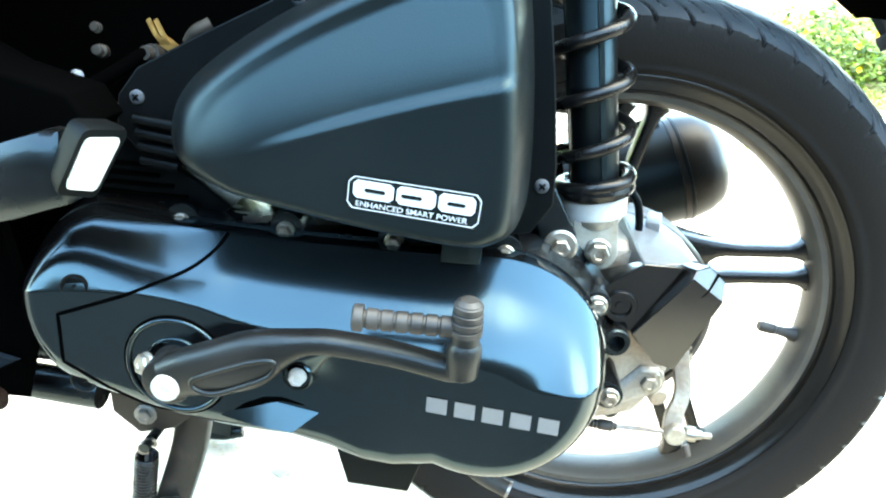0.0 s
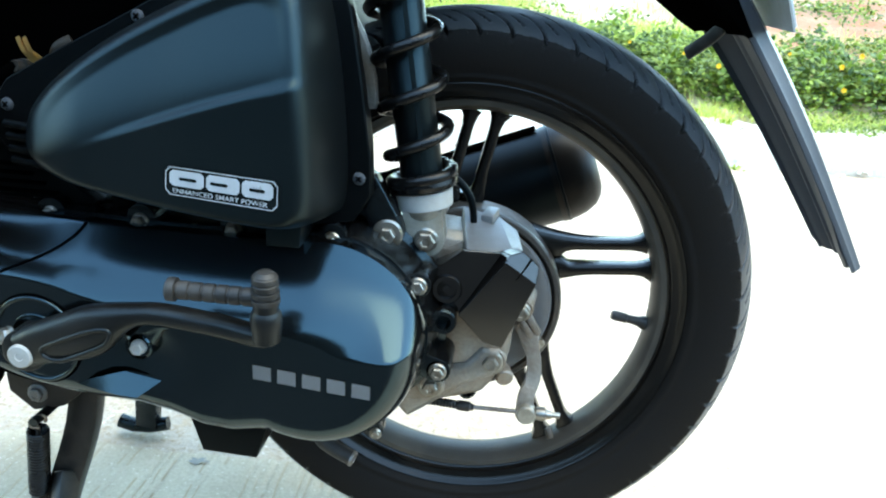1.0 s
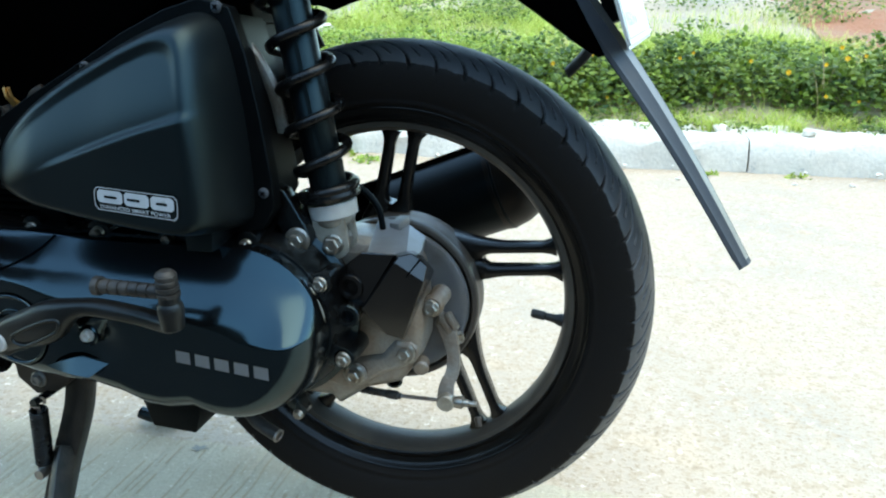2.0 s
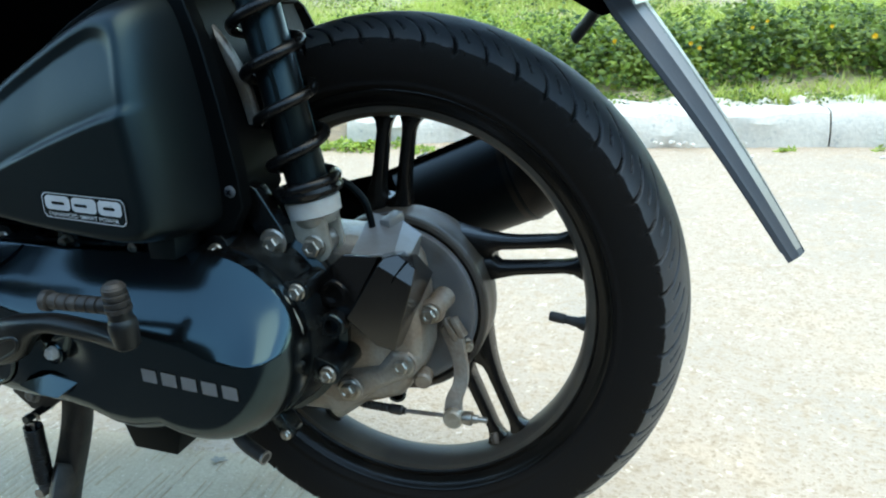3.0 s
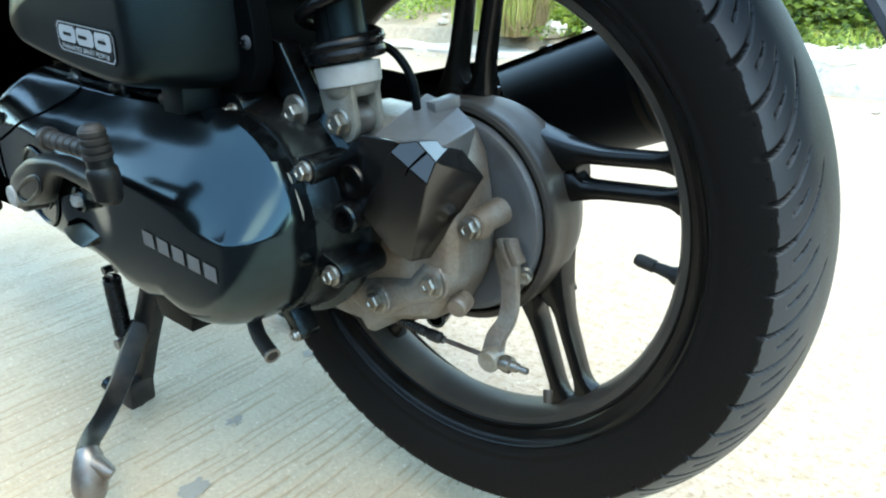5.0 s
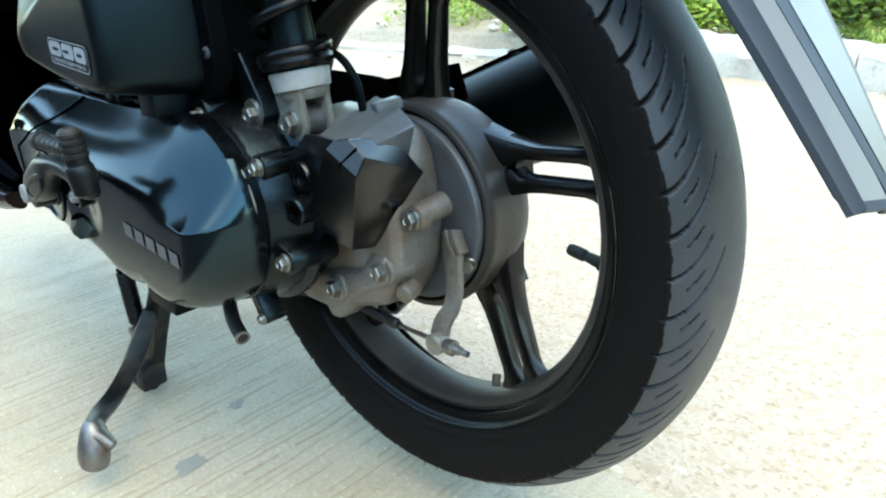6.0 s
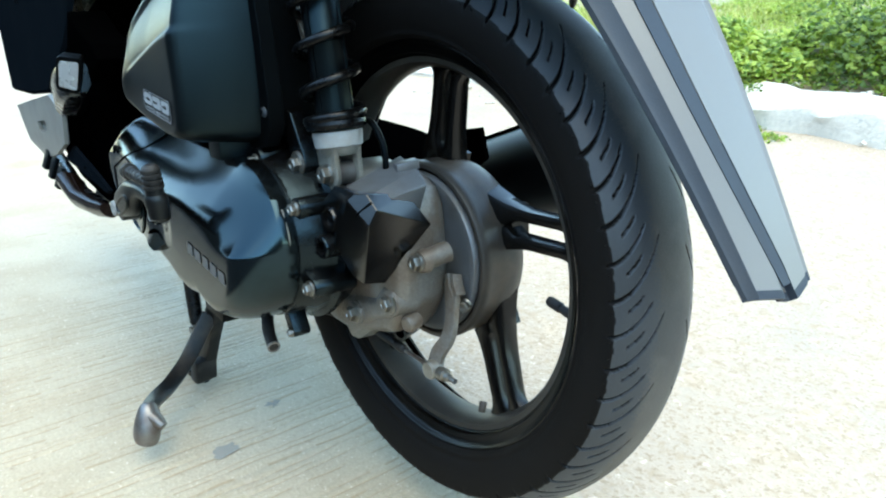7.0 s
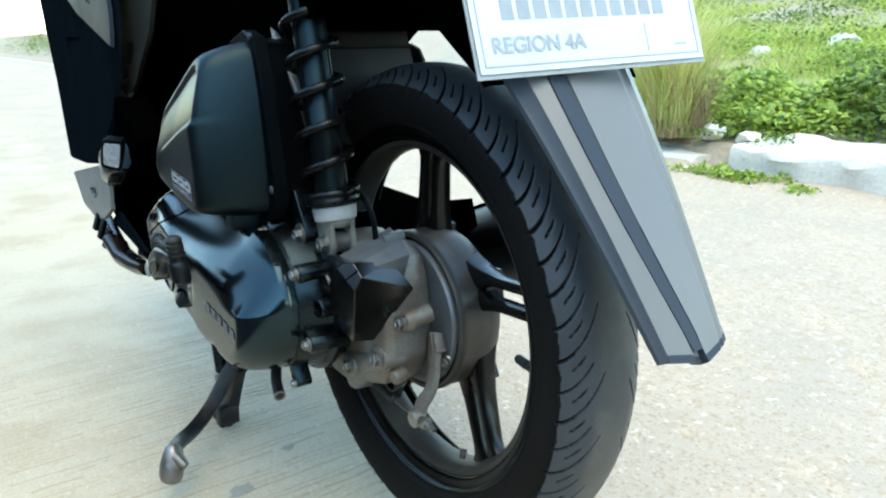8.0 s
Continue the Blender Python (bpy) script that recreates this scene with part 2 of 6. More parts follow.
def smooth_line(pts, steps=8):
    """A curve through points (Catmull-Rom)."""
    pts = [Vector(p) for p in pts]
    out = []
    for i in range(len(pts) - 1):
        p0, p1, p2, p3 = pts[max(i - 1, 0)], pts[i], pts[i + 1], pts[min(i + 2, len(pts) - 1)]
        for k in range(steps):
            t = k / steps
            out.append(0.5 * ((2 * p1) + (p2 - p0) * t + (2 * p0 - 5 * p1 + 4 * p2 - p3) * t * t + (3 * p1 - p0 - 3 * p2 + p3) * t ** 3))
    return out + [pts[-1]]


def box(bm, lo, hi):
    (x0, y0, z0), (x1, y1, z1) = lo, hi
    loft(bm, [[(x0, y0, z), (x1, y0, z), (x1, y1, z), (x0, y1, z)] for z in (z0, z1)])


def hex_bolt(name, at, parent, mat=None, r=0.0068, flange=0.0098, height=0.006, axis=(0, -1, 0), shank=0.0, turn=0.3, label=""):
    """A hexagon bolt with a washer flange and a dimpled head; at is the seat of the flange."""
    bm = bmesh.new()
    at, (x, y, z) = Vector(at), basis(axis)
    turned(bm, at - z * shank, axis, [(0, flange), (shank + 0.0012, flange), (shank + 0.0022, flange * 0.86)], 24)
    ang = [turn + math.pi / 3 * i for i in range(6)]
    rows = [(0.002, r), (height - 0.001, r), (height, r * 0.85), (height, r * 0.5), (height - 0.0008, r * 0.4)]
    loft(bm, [[at + z * d + (x * math.cos(t) + y * math.sin(t)) * q for t in ang] for d, q in rows])
    return part(name, bm, mat or M_ZINC, parent, label, angle=25)


def cross_screw(name, at, parent, r=0.0045, axis=(0, -1, 0)):
    """A domed screw with a cross slot."""
    bm = bmesh.new()
    turned(bm, at, axis, [(-0.002, r), (0.001, r), (0.0022, r * 0.85), (0.003, r * 0.5)], 20)
    ob = part(name, bm, M_GREYBLUE, parent)
    x, y, z = basis(axis)
    bm = bmesh.new()
    for d in (x, y):
        bar(bm, [Vector(at) + z * 0.0029 - d * r * 0.55, Vector(at) + z * 0.0029 + d * r * 0.55], (0.0013, 0.0006), up=axis)
    part("slot", bm, M_DARK, parent)
    return ob


def flat_text(body, mat, weight):
    """A word as a flat mesh in x and y, with the built-in font."""
    txt = bpy.data.curves.new("lettering", "FONT")
    txt.body, txt.size, txt.offset = body, 0.0155, weight
    tob = new("lettering", txt)
    me = bpy.data.meshes.new_from_object(tob.evaluated_get(bpy.context.evaluated_depsgraph_get()))
    bpy.data.objects.remove(tob)
    me.materials.clear()
    me.materials.append(mat)
    return new("lettering", me)


def noise2(x, y, z=0.0, s=1.0):
    return noise.noise(Vector((x * s, y * s, z * s)))


# ---------------------------------------------------------------- ground
JOINT = 0.092
M_ROAD = material("tined_concrete", (0.57, 0.47, 0.335), 0.85, bump=0.6, fine=260, scale=5, second=(0.47, 0.37, 0.25), amount=0.8, vary=0.4, distance=0.002, spec=0.3, speckle=((130, 0.12, (0.36, 0.285, 0.2)), (40, 0.12, (0.46, 0.37, 0.265)), (170, 0.1, (0.62, 0.52, 0.40))))
M_ROADFAR = material("rough_concrete", (0.575, 0.455, 0.34), 0.88, bump=0.7, fine=140, scale=2.2, second=(0.47, 0.40, 0.32), amount=0.7, vary=0.4, distance=0.004, spec=0.3, speckle=((7, 0.17, (0.48, 0.37, 0.265)), (50, 0.18, (0.40, 0.305, 0.21)), (140, 0.18, (0.32, 0.24, 0.16)), (60, 0.10, (0.67, 0.565, 0.45))))
M_RUT = material("dirt_in_grooves", (0.46, 0.35, 0.225), 0.9, bump=0.5, fine=200, scale=40, second=(0.50, 0.40, 0.28), amount=0.8, vary=0.4, spec=0.2)
M_DARKGROUND = material("dark_unseen_ground", (0.05, 0.047, 0.043), 0.9, bump=0.6, fine=160, scale=3, second=(0.038, 0.036, 0.034), amount=0.7, vary=0.4, distance=0.003, spec=0.2, speckle=((120, 0.2, (0.09, 0.085, 0.08)),))
M_KERB = material("kerb_concrete", (0.76, 0.69, 0.59), 0.85, bump=0.6, fine=70, scale=4, second=(0.56, 0.52, 0.45), amount=0.6, vary=0.3, distance=0.005, spec=0.3, speckle=((25, 0.1, (0.42, 0.4, 0.36)),))
M_SOIL = material("soil", (0.50, 0.40, 0.29), 0.95, bump=0.8, fine=40, scale=1.6, second=(0.42, 0.38, 0.3), amount=0.8, vary=0.4, distance=0.02, spec=0.2)
M_REDSOIL = material("red_soil", (0.38, 0.17, 0.095), 0.95, bump=0.8, fine=30, scale=2, second=(0.4, 0.27, 0.18), amount=0.8, vary=0.4, distance=0.02, spec=0.2)
M_STAIN = material("grey_stain", (0.29, 0.265, 0.225), 0.8, bump=0.4, fine=200, scale=20, spec=0.3)


def structure(name, bm, mat, label, category, angle=40):
    ob = part(name, bm, mat, None, "", angle)
    return tagged(ob, label, category, kind="structure")


def tined_slab():
    """The near slab: transverse grooves 20 mm apart, uneven as a rake draws them, with a broken edge at the joint."""
    bm = bmesh.new()
    rng = random.Random(4)
    xs = []
    x = -2.6
    while x < 0.9:
        p = rng.choice((0.008, 0.010, 0.011, 0.013, 0.017)) * rng.uniform(0.85, 1.15)
        d = rng.choice((0.0003, 0.0006, 0.0011, 0.0015, 0.0021))
        xs += [(x, 0, d), (x + p * 0.24, 0, d), (x + p * 0.38, 1, d), (x + p * 0.60, 1, d), (x + p * 0.74, 0, d)]
        x += p
    ys = [-0.45 + 0.02 * i for i in range(27)] + [JOINT - 0.004, JOINT]
    grid = []
    for k, y in enumerate(ys):
        row = []
        for x, g, d in xs:
            sway = 0.006 * noise2(y * 2.5, x * 1.5, 7) + 0.0034 * noise2(y * 24, x * 30, 3)
            fade = max(0.0, min(1.0, 0.62 + 1.1 * noise2(x * 2.2, y * 2.2, 1)))
            z = -d * g * fade + 0.0007 * noise2(x * 20, y * 20) + 0.0005 * noise2(x * 70, y * 60, 5)
            yy = y
            if k >= len(ys) - 2:
                yy += 0.012 * noise2(x * 9, 0.3, 2) + 0.006 * noise2(x * 40, 0.7, 2)
                z -= 0.014 if k == len(ys) - 1 else 0.001
            row.append(bm.verts.new((x + sway, yy, z)))
        grid.append(row)
    for a, b in zip(grid, grid[1:]):
        for i in range(len(a) - 1):
            f = bm.faces.new((a[i], a[i + 1], b[i + 1], b[i]))
            low = xs[i][1] and xs[i + 1][1] and xs[i][2] > 0.0005
            f.material_index = 1 if low and 0.62 + 1.1 * noise2(xs[i][0] * 2.2, a[i].co.y * 2.2, 1) > 0.70 + 1.3 * noise2(xs[i][0] * 45, a[i].co.y * 30, 8) else 0
    return structure("road", bm, [M_ROAD, M_RUT], "pale concrete road slab with raked transverse grooves", "road", 60)


def far_slab():
    bm = bmesh.new()
    xs = [-30, -24, -19, -16] + [-14 + 1.0 * i for i in range(12)] + [-2.0 + 0.04 * i for i in range(101)] + [2.5 + 1.5 * i for i in range(9)]
    ys = [JOINT - 0.02] + [JOINT + 0.01 + 0.04 * i for i in range(55)]

    def height(x, y):
        """Nearly flat, with grit washed up against the kerb's foot."""
        drift = 0.030 * max(0.0, min(1.0, (y - 1.92) / 0.3)) ** 2 * max(0.0, min(1.0, (-0.2 - x) / 0.6)) * (0.6 + 0.8 * noise2(x * 4, y * 4, 5))
        return -0.006 + 0.004 * noise2(x * 3, y * 3) + 0.0015 * noise2(x * 14, y * 14, 2) + drift
    grid = [[bm.verts.new((x, y, height(x, y))) for x in xs] for y in ys]
    for a, b in zip(grid, grid[1:]):
        for i in range(len(a) - 1):
            bm.faces.new((a[i], a[i + 1], b[i + 1], b[i]))
    return structure("road", bm, M_ROADFAR, "worn pale concrete road slab beyond the joint", "road", 60)


def ground_sheet():
    """The sheet under everything, out to the horizon; behind the kerb it climbs as a bank."""
    bm = bmesh.new()
    xs = [-400, -120, -40, -16] + [-10 + 0.35 * i for i in range(58)] + [16, 40, 120, 400]
    ys = [-400, -120, -40, -12, -5, -2.5, -1.5, 0, 1.5, 2.30] + [2.40 + 0.12 * i for i in range(27)] + [6, 7, 8.5, 10, 14, 30, 90, 400]

    def height(x, y):
        if y < 2.35:
            return -0.03
        z = 0.085 + 0.07 * min(1, max(0, y - 2.62) / 0.3) + 0.16 * max(0, y - 2.87) * (1 if y < 9 else 0) + (1.02 if y >= 9 else 0)
        return z + 0.03 * noise2(x * 2, y * 2) + 0.015 * noise2(x * 7, y * 7)
    grid = [[bm.verts.new((x, y, height(x, y))) for x in xs] for y in ys]
    for a, b in zip(grid, grid[1:]):
        for i in range(len(a) - 1):
            bm.faces.new((a[i], a[i + 1], b[i + 1], b[i]))
    return structure("ground", bm, M_SOIL, "dry soil bank rising behind the kerb", "ground", 60)


def kerb():
    """Cast kerb lengths, each a block of its own with a chamfered, chipped edge."""
    rng = random.Random(8)
    root = tagged(group("kerb", None, (0, 2.22, 0)), "pale weathered concrete kerb with open joints", "kerb", kind="structure")
    x = -29.28
    while x < 12:
        ln = 1.0
        bm = bmesh.new()
        segs = 26 if -4 < x < 4 else 6
        # the older lengths are half buried
        sunk = 0.35 if x < -2.0 else 1.0
        broken = 0.16 if -1.5 < x < -1.0 else 0.0
        prof = [(0.0, -0.03), (0.002, 0.05), (0.006, 0.085), (0.018, 0.106), (0.04, 0.114), (0.10, 0.113), (0.16, 0.116), (0.24, 0.113), (0.32, 0.118), (0.40, 0.115), (0.47, 0.10), (0.48, 0.0)]
        rings = []
        for i in range(segs + 1):
            s = i / segs
            xx = x + broken + 0.003 + s * (ln - broken - 0.006)
            end = 0.006 if i in (0, segs) else 0.0
            ring = []
            for dy, z in prof:
                wob = (1.25 if -1.3 < x < -0.3 else 1.0) * 0.018 * noise2(xx * 5, dy * 12, z * 12) + 0.012 * noise2(xx * 13, dy * 30, z * 30) + 0.004 * noise2(xx * 37, dy * 60, z * 70)
                z *= sunk if z > 0 else 1
                ring.append((xx, dy + (end if dy < 0.03 else 0) + wob, z - (end * 0.6 if z > 0.05 else 0) + wob * (1 if z > 0.04 else 0)))
            rings.append(ring)
        loft(bm, rings)
        part("block", bm, M_KERB, root)
        x += ln
    return root


def plain_slab(x0, x1, y0, y1, label, mat=M_ROADFAR):
    bm = bmesh.new()
    nx, ny = 24, 16
    grid = [[bm.verts.new((x0 + (x1 - x0) * i / nx, y0 + (y1 - y0) * j / ny, -0.004 + 0.004 * noise2(i * 0.7, j * 0.7, x0))) for i in range(nx + 1)] for j in range(ny + 1)]
    for p, q in zip(grid, grid[1:]):
        for i in range(nx):
            bm.faces.new((p[i], p[i + 1], q[i + 1], q[i]))
    return structure("road", bm, mat, label, "road", 60)


plain_slab(-30, -2.61, -0.45, JOINT - 0.005, "pale concrete road slab further along", M_ROAD)
plain_slab(0.92, 16, -0.45, JOINT - 0.005, "pale concrete road slab behind the scooter")
# unseen dark ground, added so the scooter's upright black faces mirror something dark
plain_slab(-30, 16, -6, -0.455, "unseen dark ground beside the concrete slab, added to darken reflections", M_DARKGROUND)
tined_slab()
far_slab()
ground_sheet()
kerb()
# unseen plain wall, added on the near side to darken low reflections
M_WALL = material("dark_unseen_wall", (0.034, 0.031, 0.027), 0.9, bump=0.5, fine=40, scale=2, second=(0.022, 0.024, 0.019), amount=0.7, distance=0.01, spec=0.2)
bm = bmesh.new()
box(bm, (-26, -4.9, -0.03), (7, -4.7, 2.4))
structure("added_wall_near", bm, M_WALL, "unseen plain dark wall added on the near side to darken reflections", "wall")

# another unseen one, added across the road behind the scooter to darken reflections
bm = bmesh.new()
box(bm, (8.0, -4.9, -0.03), (8.2, 2.0, 2.0))
structure("added_wall_rear", bm, M_WALL, "unseen plain dark wall added across the road's end to darken reflections", "wall")

# ---------------------------------------------------------------- the scooter
scooter = tagged(group("scooter"), "black scooter parked on its centre stand on concrete", "scooter")
AX = V(0.0012, 0, 0.2685)
R_TYRE, TYRE_Y, TYRE_W = 0.2473, 0.0045, 0.0455


def about_axle(r, ang, y):
    return V(AX.x + r * math.cos(ang), y, AX.z + r * math.sin(ang))


wheel = group("rear_wheel", scooter)


def tyre():
    """A scooter tyre: on each side a long and a middling groove by turns curl from the shoulder to the crown, with short stubs between them."""
    half = [(0.0345, 0.1885), (0.0385, 0.191), (0.0405, 0.1936), (0.0399, 0.1944), (0.0420, 0.1975), (0.0448, 0.205), (0.0462, 0.2125), (0.0466, 0.219), (0.0463, 0.2245)]
    prof = [(-y, r, 0) for y, r in half]
    n_t = 150
    for i in range(n_t + 1):
        q = -1 + 2 * i / n_t
        prof.append((TYRE_W * q, R_TYRE - 0.0192 * abs(q) ** 2.3, 1))
    prof += [(y, r, 0) for y, r in reversed(half)]
    pitch_n = 28
    n_u = pitch_n * 64
    grooves = ((0.0, 0.30, 1.02, 0.034), (0.5, 0.50, 1.02, 0.030), (0.27, 0.60, 0.84, 0.024), (0.77, 0.62, 0.84, 0.024))

    def depth(u, y):
        """Groove depth at angle u (turns) and offset y from the tyre's middle."""
        q = abs(y) / TYRE_W
        ph = u * pitch_n - 0.599 + (0.25 if y > 0 else 0.0)
        d = 0.0
        for off, q0, q1, wd in grooves:
            if not q0 < q < q1:
                continue
            gap = (ph - off - 1.42 * (1 - min(q, 1)) ** 1.6 + 0.5) % 1.0 - 0.5
            wid = wd * (0.45 + 0.75 * q)
            if abs(gap) < wid:
                d = max(d, 0.0046 * min(1, (1 - abs(gap) / wid) * 2.6) * min(1, (q - q0) / 0.06) * min(1, (q1 - q) / 0.03))
        return d
    verts, faces, slots = [], [], []
    dust = random.Random(17)
    m = len(prof)
    for k in range(n_u):
        u = k / n_u
        a = 2 * math.pi * u
        for y, r, tread in prof:
            verts.append(about_axle(r - (depth(u, y) if tread else 0.0), a, y + TYRE_Y))
    for k in range(n_u):
        a, b = k * m, ((k + 1) % n_u) * m
        # the dusty sidewall laps unevenly over the tread's edge, the middle of the tread is worn pale
        edge = 0.985 + 0.03 * noise2(math.cos(2 * math.pi * k / n_u) * 20, math.sin(2 * math.pi * k / n_u) * 20)
        crown = 0.40 + 0.1 * noise2(math.cos(2 * math.pi * k / n_u) * 9, math.sin(2 * math.pi * k / n_u) * 9, 4)
        for i in range(m - 1):
            faces.append((a + i, a + i + 1, b + i + 1, b + i))
            speck = 0.12 * (dust.random() + dust.random() - 1)
            y = (prof[i][0] + prof[i + 1][0]) / 2
            land = prof[i][2] and prof[i + 1][2] and depth((k + 0.5) / n_u, y) < 0.0006 and abs(y) < edge * TYRE_W
            slots.append((2 if abs(y) < (crown + speck) * TYRE_W else 1) if land else 0)
    me = bpy.data.meshes.new("tyre")
    me.from_pydata(verts, [], faces)
    for mat in (M_RUBBER, M_TREAD, M_CROWN):
        me.materials.append(mat)
    me.polygons.foreach_set("material_index", slots)
    me.polygons.foreach_set("use_smooth", [True] * len(faces))
    ob = new("tyre", me)
    ob.parent = wheel
    tagged(ob, "worn black rubber tyre with swept tread grooves")
    # moulded hairs left at the shoulder
    rng = random.Random(3)
    bm = bmesh.new()
    for k in range(90):
        a = 2 * math.pi * (k + rng.random() * 0.5) / 90
        p = about_axle(0.2265, a, TYRE_Y - 0.0458)
        rod(bm, p, p + V(0, -rng.uniform(0.001, 0.003), 0) + about_axle(rng.uniform(0, 0.003), a, 0) - AX, 0.0006, 0.0002, 4, False)
    part("moulding_hairs", bm, M_RUBBER, ob)
    return ob


def rim():
    bm = bmesh.new()
    prof = [(-0.0275, 0.1905), (-0.0295, 0.1895), (-0.030, 0.1875), (-0.0285, 0.1855), (-0.0265, 0.184), (-0.025, 0.1805), (-0.0235, 0.177), (-0.020, 0.1755),
            (-0.0185, 0.1735), (-0.018, 0.169), (-0.0155, 0.1668), (-0.010, 0.1645), (-0.004, 0.1635), (0.004, 0.1635), (0.010, 0.1645), (0.0155, 0.1668), (0.018, 0.169), (0.0185, 0.1735), (0.020, 0.1755),
            (0.0265, 0.184), (0.030, 0.1875), (0.0275, 0.1905), (0.012, 0.178), (-0.012, 0.178)]
    n = 160
    rings = [[about_axle(r, 2 * math.pi * k / n, y) for y, r in prof] for k in range(n)]
    loft(bm, rings + [rings[0]], caps=False)
    bmesh.ops.remove_doubles(bm, verts=bm.verts, dist=1e-6)
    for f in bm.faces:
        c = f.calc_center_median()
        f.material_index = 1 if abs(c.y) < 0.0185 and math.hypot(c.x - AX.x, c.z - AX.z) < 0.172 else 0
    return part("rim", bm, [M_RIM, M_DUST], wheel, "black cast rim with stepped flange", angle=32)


def spoke(ang):
    """A cast spoke of two straight arms that run off the hub sideways and leave a long slot between them."""
    bm = bmesh.new()
    ca, sa = math.cos(ang), math.sin(ang)

    def at(a, b, y):
        return V(AX.x + a * ca - b * sa, y, AX.z + a * sa + b * ca)
    for side in (-1, 1):
        rings = []
        n = 16
        for i in range(n + 1):
            t = i / n
            a = 0.048 + (0.1625 - 0.048 - (0.004 if side > 0 else 0)) * t
            inner = 0.030 + side * 0.0064
            outer = 0.030 + side * (0.0172 - 0.0008 * t)
            if a < 0.092:
                inner = 0.030 + side * 0.0064 * max(0.0, min(1, (a - 0.084) / 0.008)) ** 0.5
            if a < 0.112:
                outer += side * 0.015 * ((0.112 - a) / 0.064) ** 1.6
            if t > 0.88:
                k = (t - 0.88) / 0.12
                outer += side * 0.007 * k ** 1.8
                inner -= side * 0.004 * k ** 1.8
            yc = 0.01375 - 0.011 * t
            h = 0.012 - 0.004 * t + 0.004 * max(0.0, (0.096 - a) / 0.048)
            mid, hw = (inner + outer) / 2, (outer - inner) / 2
            rings.append([at(a, mid + ds * hw, yc + dy * h) for dy, ds in ((-0.8, -0.9), (-1, -0.45), (-1, 0.45), (-0.8, 0.9), (-0.4, 1), (0.6, 0.95), (1, 0.5), (1, -0.5), (0.6, -0.95), (-0.4, -1))])
        loft(bm, rings)
    # web that closes the fork at the hub
    rings = [[at(a, 0.030 + b, y) for b, y in ((-0.017, 0.006), (0.017, 0.006), (0.017, 0.026), (-0.017, 0.026))] for a in (0.05, 0.07, 0.085)]
    loft(bm, rings)
    return part("spoke", bm, M_RIM, wheel, "", angle=40)


def hub():
    bm = bmesh.new()
    turned(bm, V(AX.x, -0.026, AX.z), (0, 1, 0), [(0.016, 0.0762), (0.001, 0.0772), (0, 0.0782), (0, 0.0815), (0.002, 0.083), (0.008, 0.0835), (0.013, 0.0815), (0.022, 0.083), (0.036, 0.083), (0.05, 0.079), (0.06, 0.068), (0.066, 0.03)], 72)
    return part("hub", bm, M_HUB, wheel, "black brake hub dusted with brown dirt", angle=35)


def valve():
    bm = bmesh.new()
    a = math.atan2(0.252 - AX.z, 0.159)
    d = V(-0.985, 0.0, 0.17).normalized()
    p = about_axle(0.1645, a, 0.001)
    turned(bm, p, d, [(0, 0.0065), (0.004, 0.0062), (0.008, 0.0045), (0.018, 0.0036), (0.019, 0.0045), (0.030, 0.0045), (0.0325, 0.0035)], 16)
    return part("valve_stem", bm, M_GRIP, wheel, "black rubber tyre valve with cap")


tyre()
rim()
for k in range(5):
    spoke(radians(6 + 72 * k))
hub()
valve()
bm = bmesh.new()
rod(bm, (0.0858, -0.0245, 0.1495), (0.0885, -0.029, 0.1410), 0.0038, 0.0034, 10)
part("balance_weight", bm, M_HUB, wheel, "small dull clip on the rim", bevel=0.001)

# ---------------------------------------------------------------- drive case, its cover and the gear case
CC = (-0.095, 0.282)


def cover_top(x):
    """Upper edge of the cover's outline."""
    if x > CC[0]:
        return CC[1] + math.sqrt(max(0.0, 0.0735 ** 2 - (x - CC[0]) ** 2))
    if x < -0.345:
        return 0.308 + 0.052 * math.sqrt(max(0.0, 1 - ((x + 0.345) / 0.047) ** 2))
    t = (x + 0.345) / (CC[0] + 0.345)
    return 0.360 - 0.0045 * t - 0.004 * math.sin(math.pi * t)


def cover_bottom(x):
    if x > -0.125:
        return CC[1] - math.sqrt(max(0.0, 0.0735 ** 2 - (x - CC[0]) ** 2))
    if x < -0.345:
        return 0.308 - 0.066 * math.sqrt(max(0.0, 1 - ((x + 0.345) / 0.047) ** 2))
    pts = [(-0.345, 0.242), (-0.31, 0.2335), (-0.275, 0.2275), (-0.245, 0.226), (-0.215, 0.2255), (-0.19, 0.220), (-0.17, 0.2125), (-0.15, 0.2105), (-0.125, 0.2148)]
    for (xa, za), (xb, zb) in zip(pts, pts[1:]):
        if x <= xb:
            t = (x - xa) / (xb - xa)
            return za + (zb - za) * t
    return pts[-1][1]


Y_FLANGE = -0.148


CREASE = [(-0.46, 0.310), (-0.400, 0.314), (-0.340, 0.321), (-0.300, 0.3235), (-0.270, 0.3205), (-0.247, 0.3145), (-0.215, 0.3095), (-0.180, 0.3085), (-0.141, 0.306), (-0.101, 0.298), (-0.076, 0.2895), (-0.048, 0.287), (-0.015, 0.291), (0.02, 0.296)]


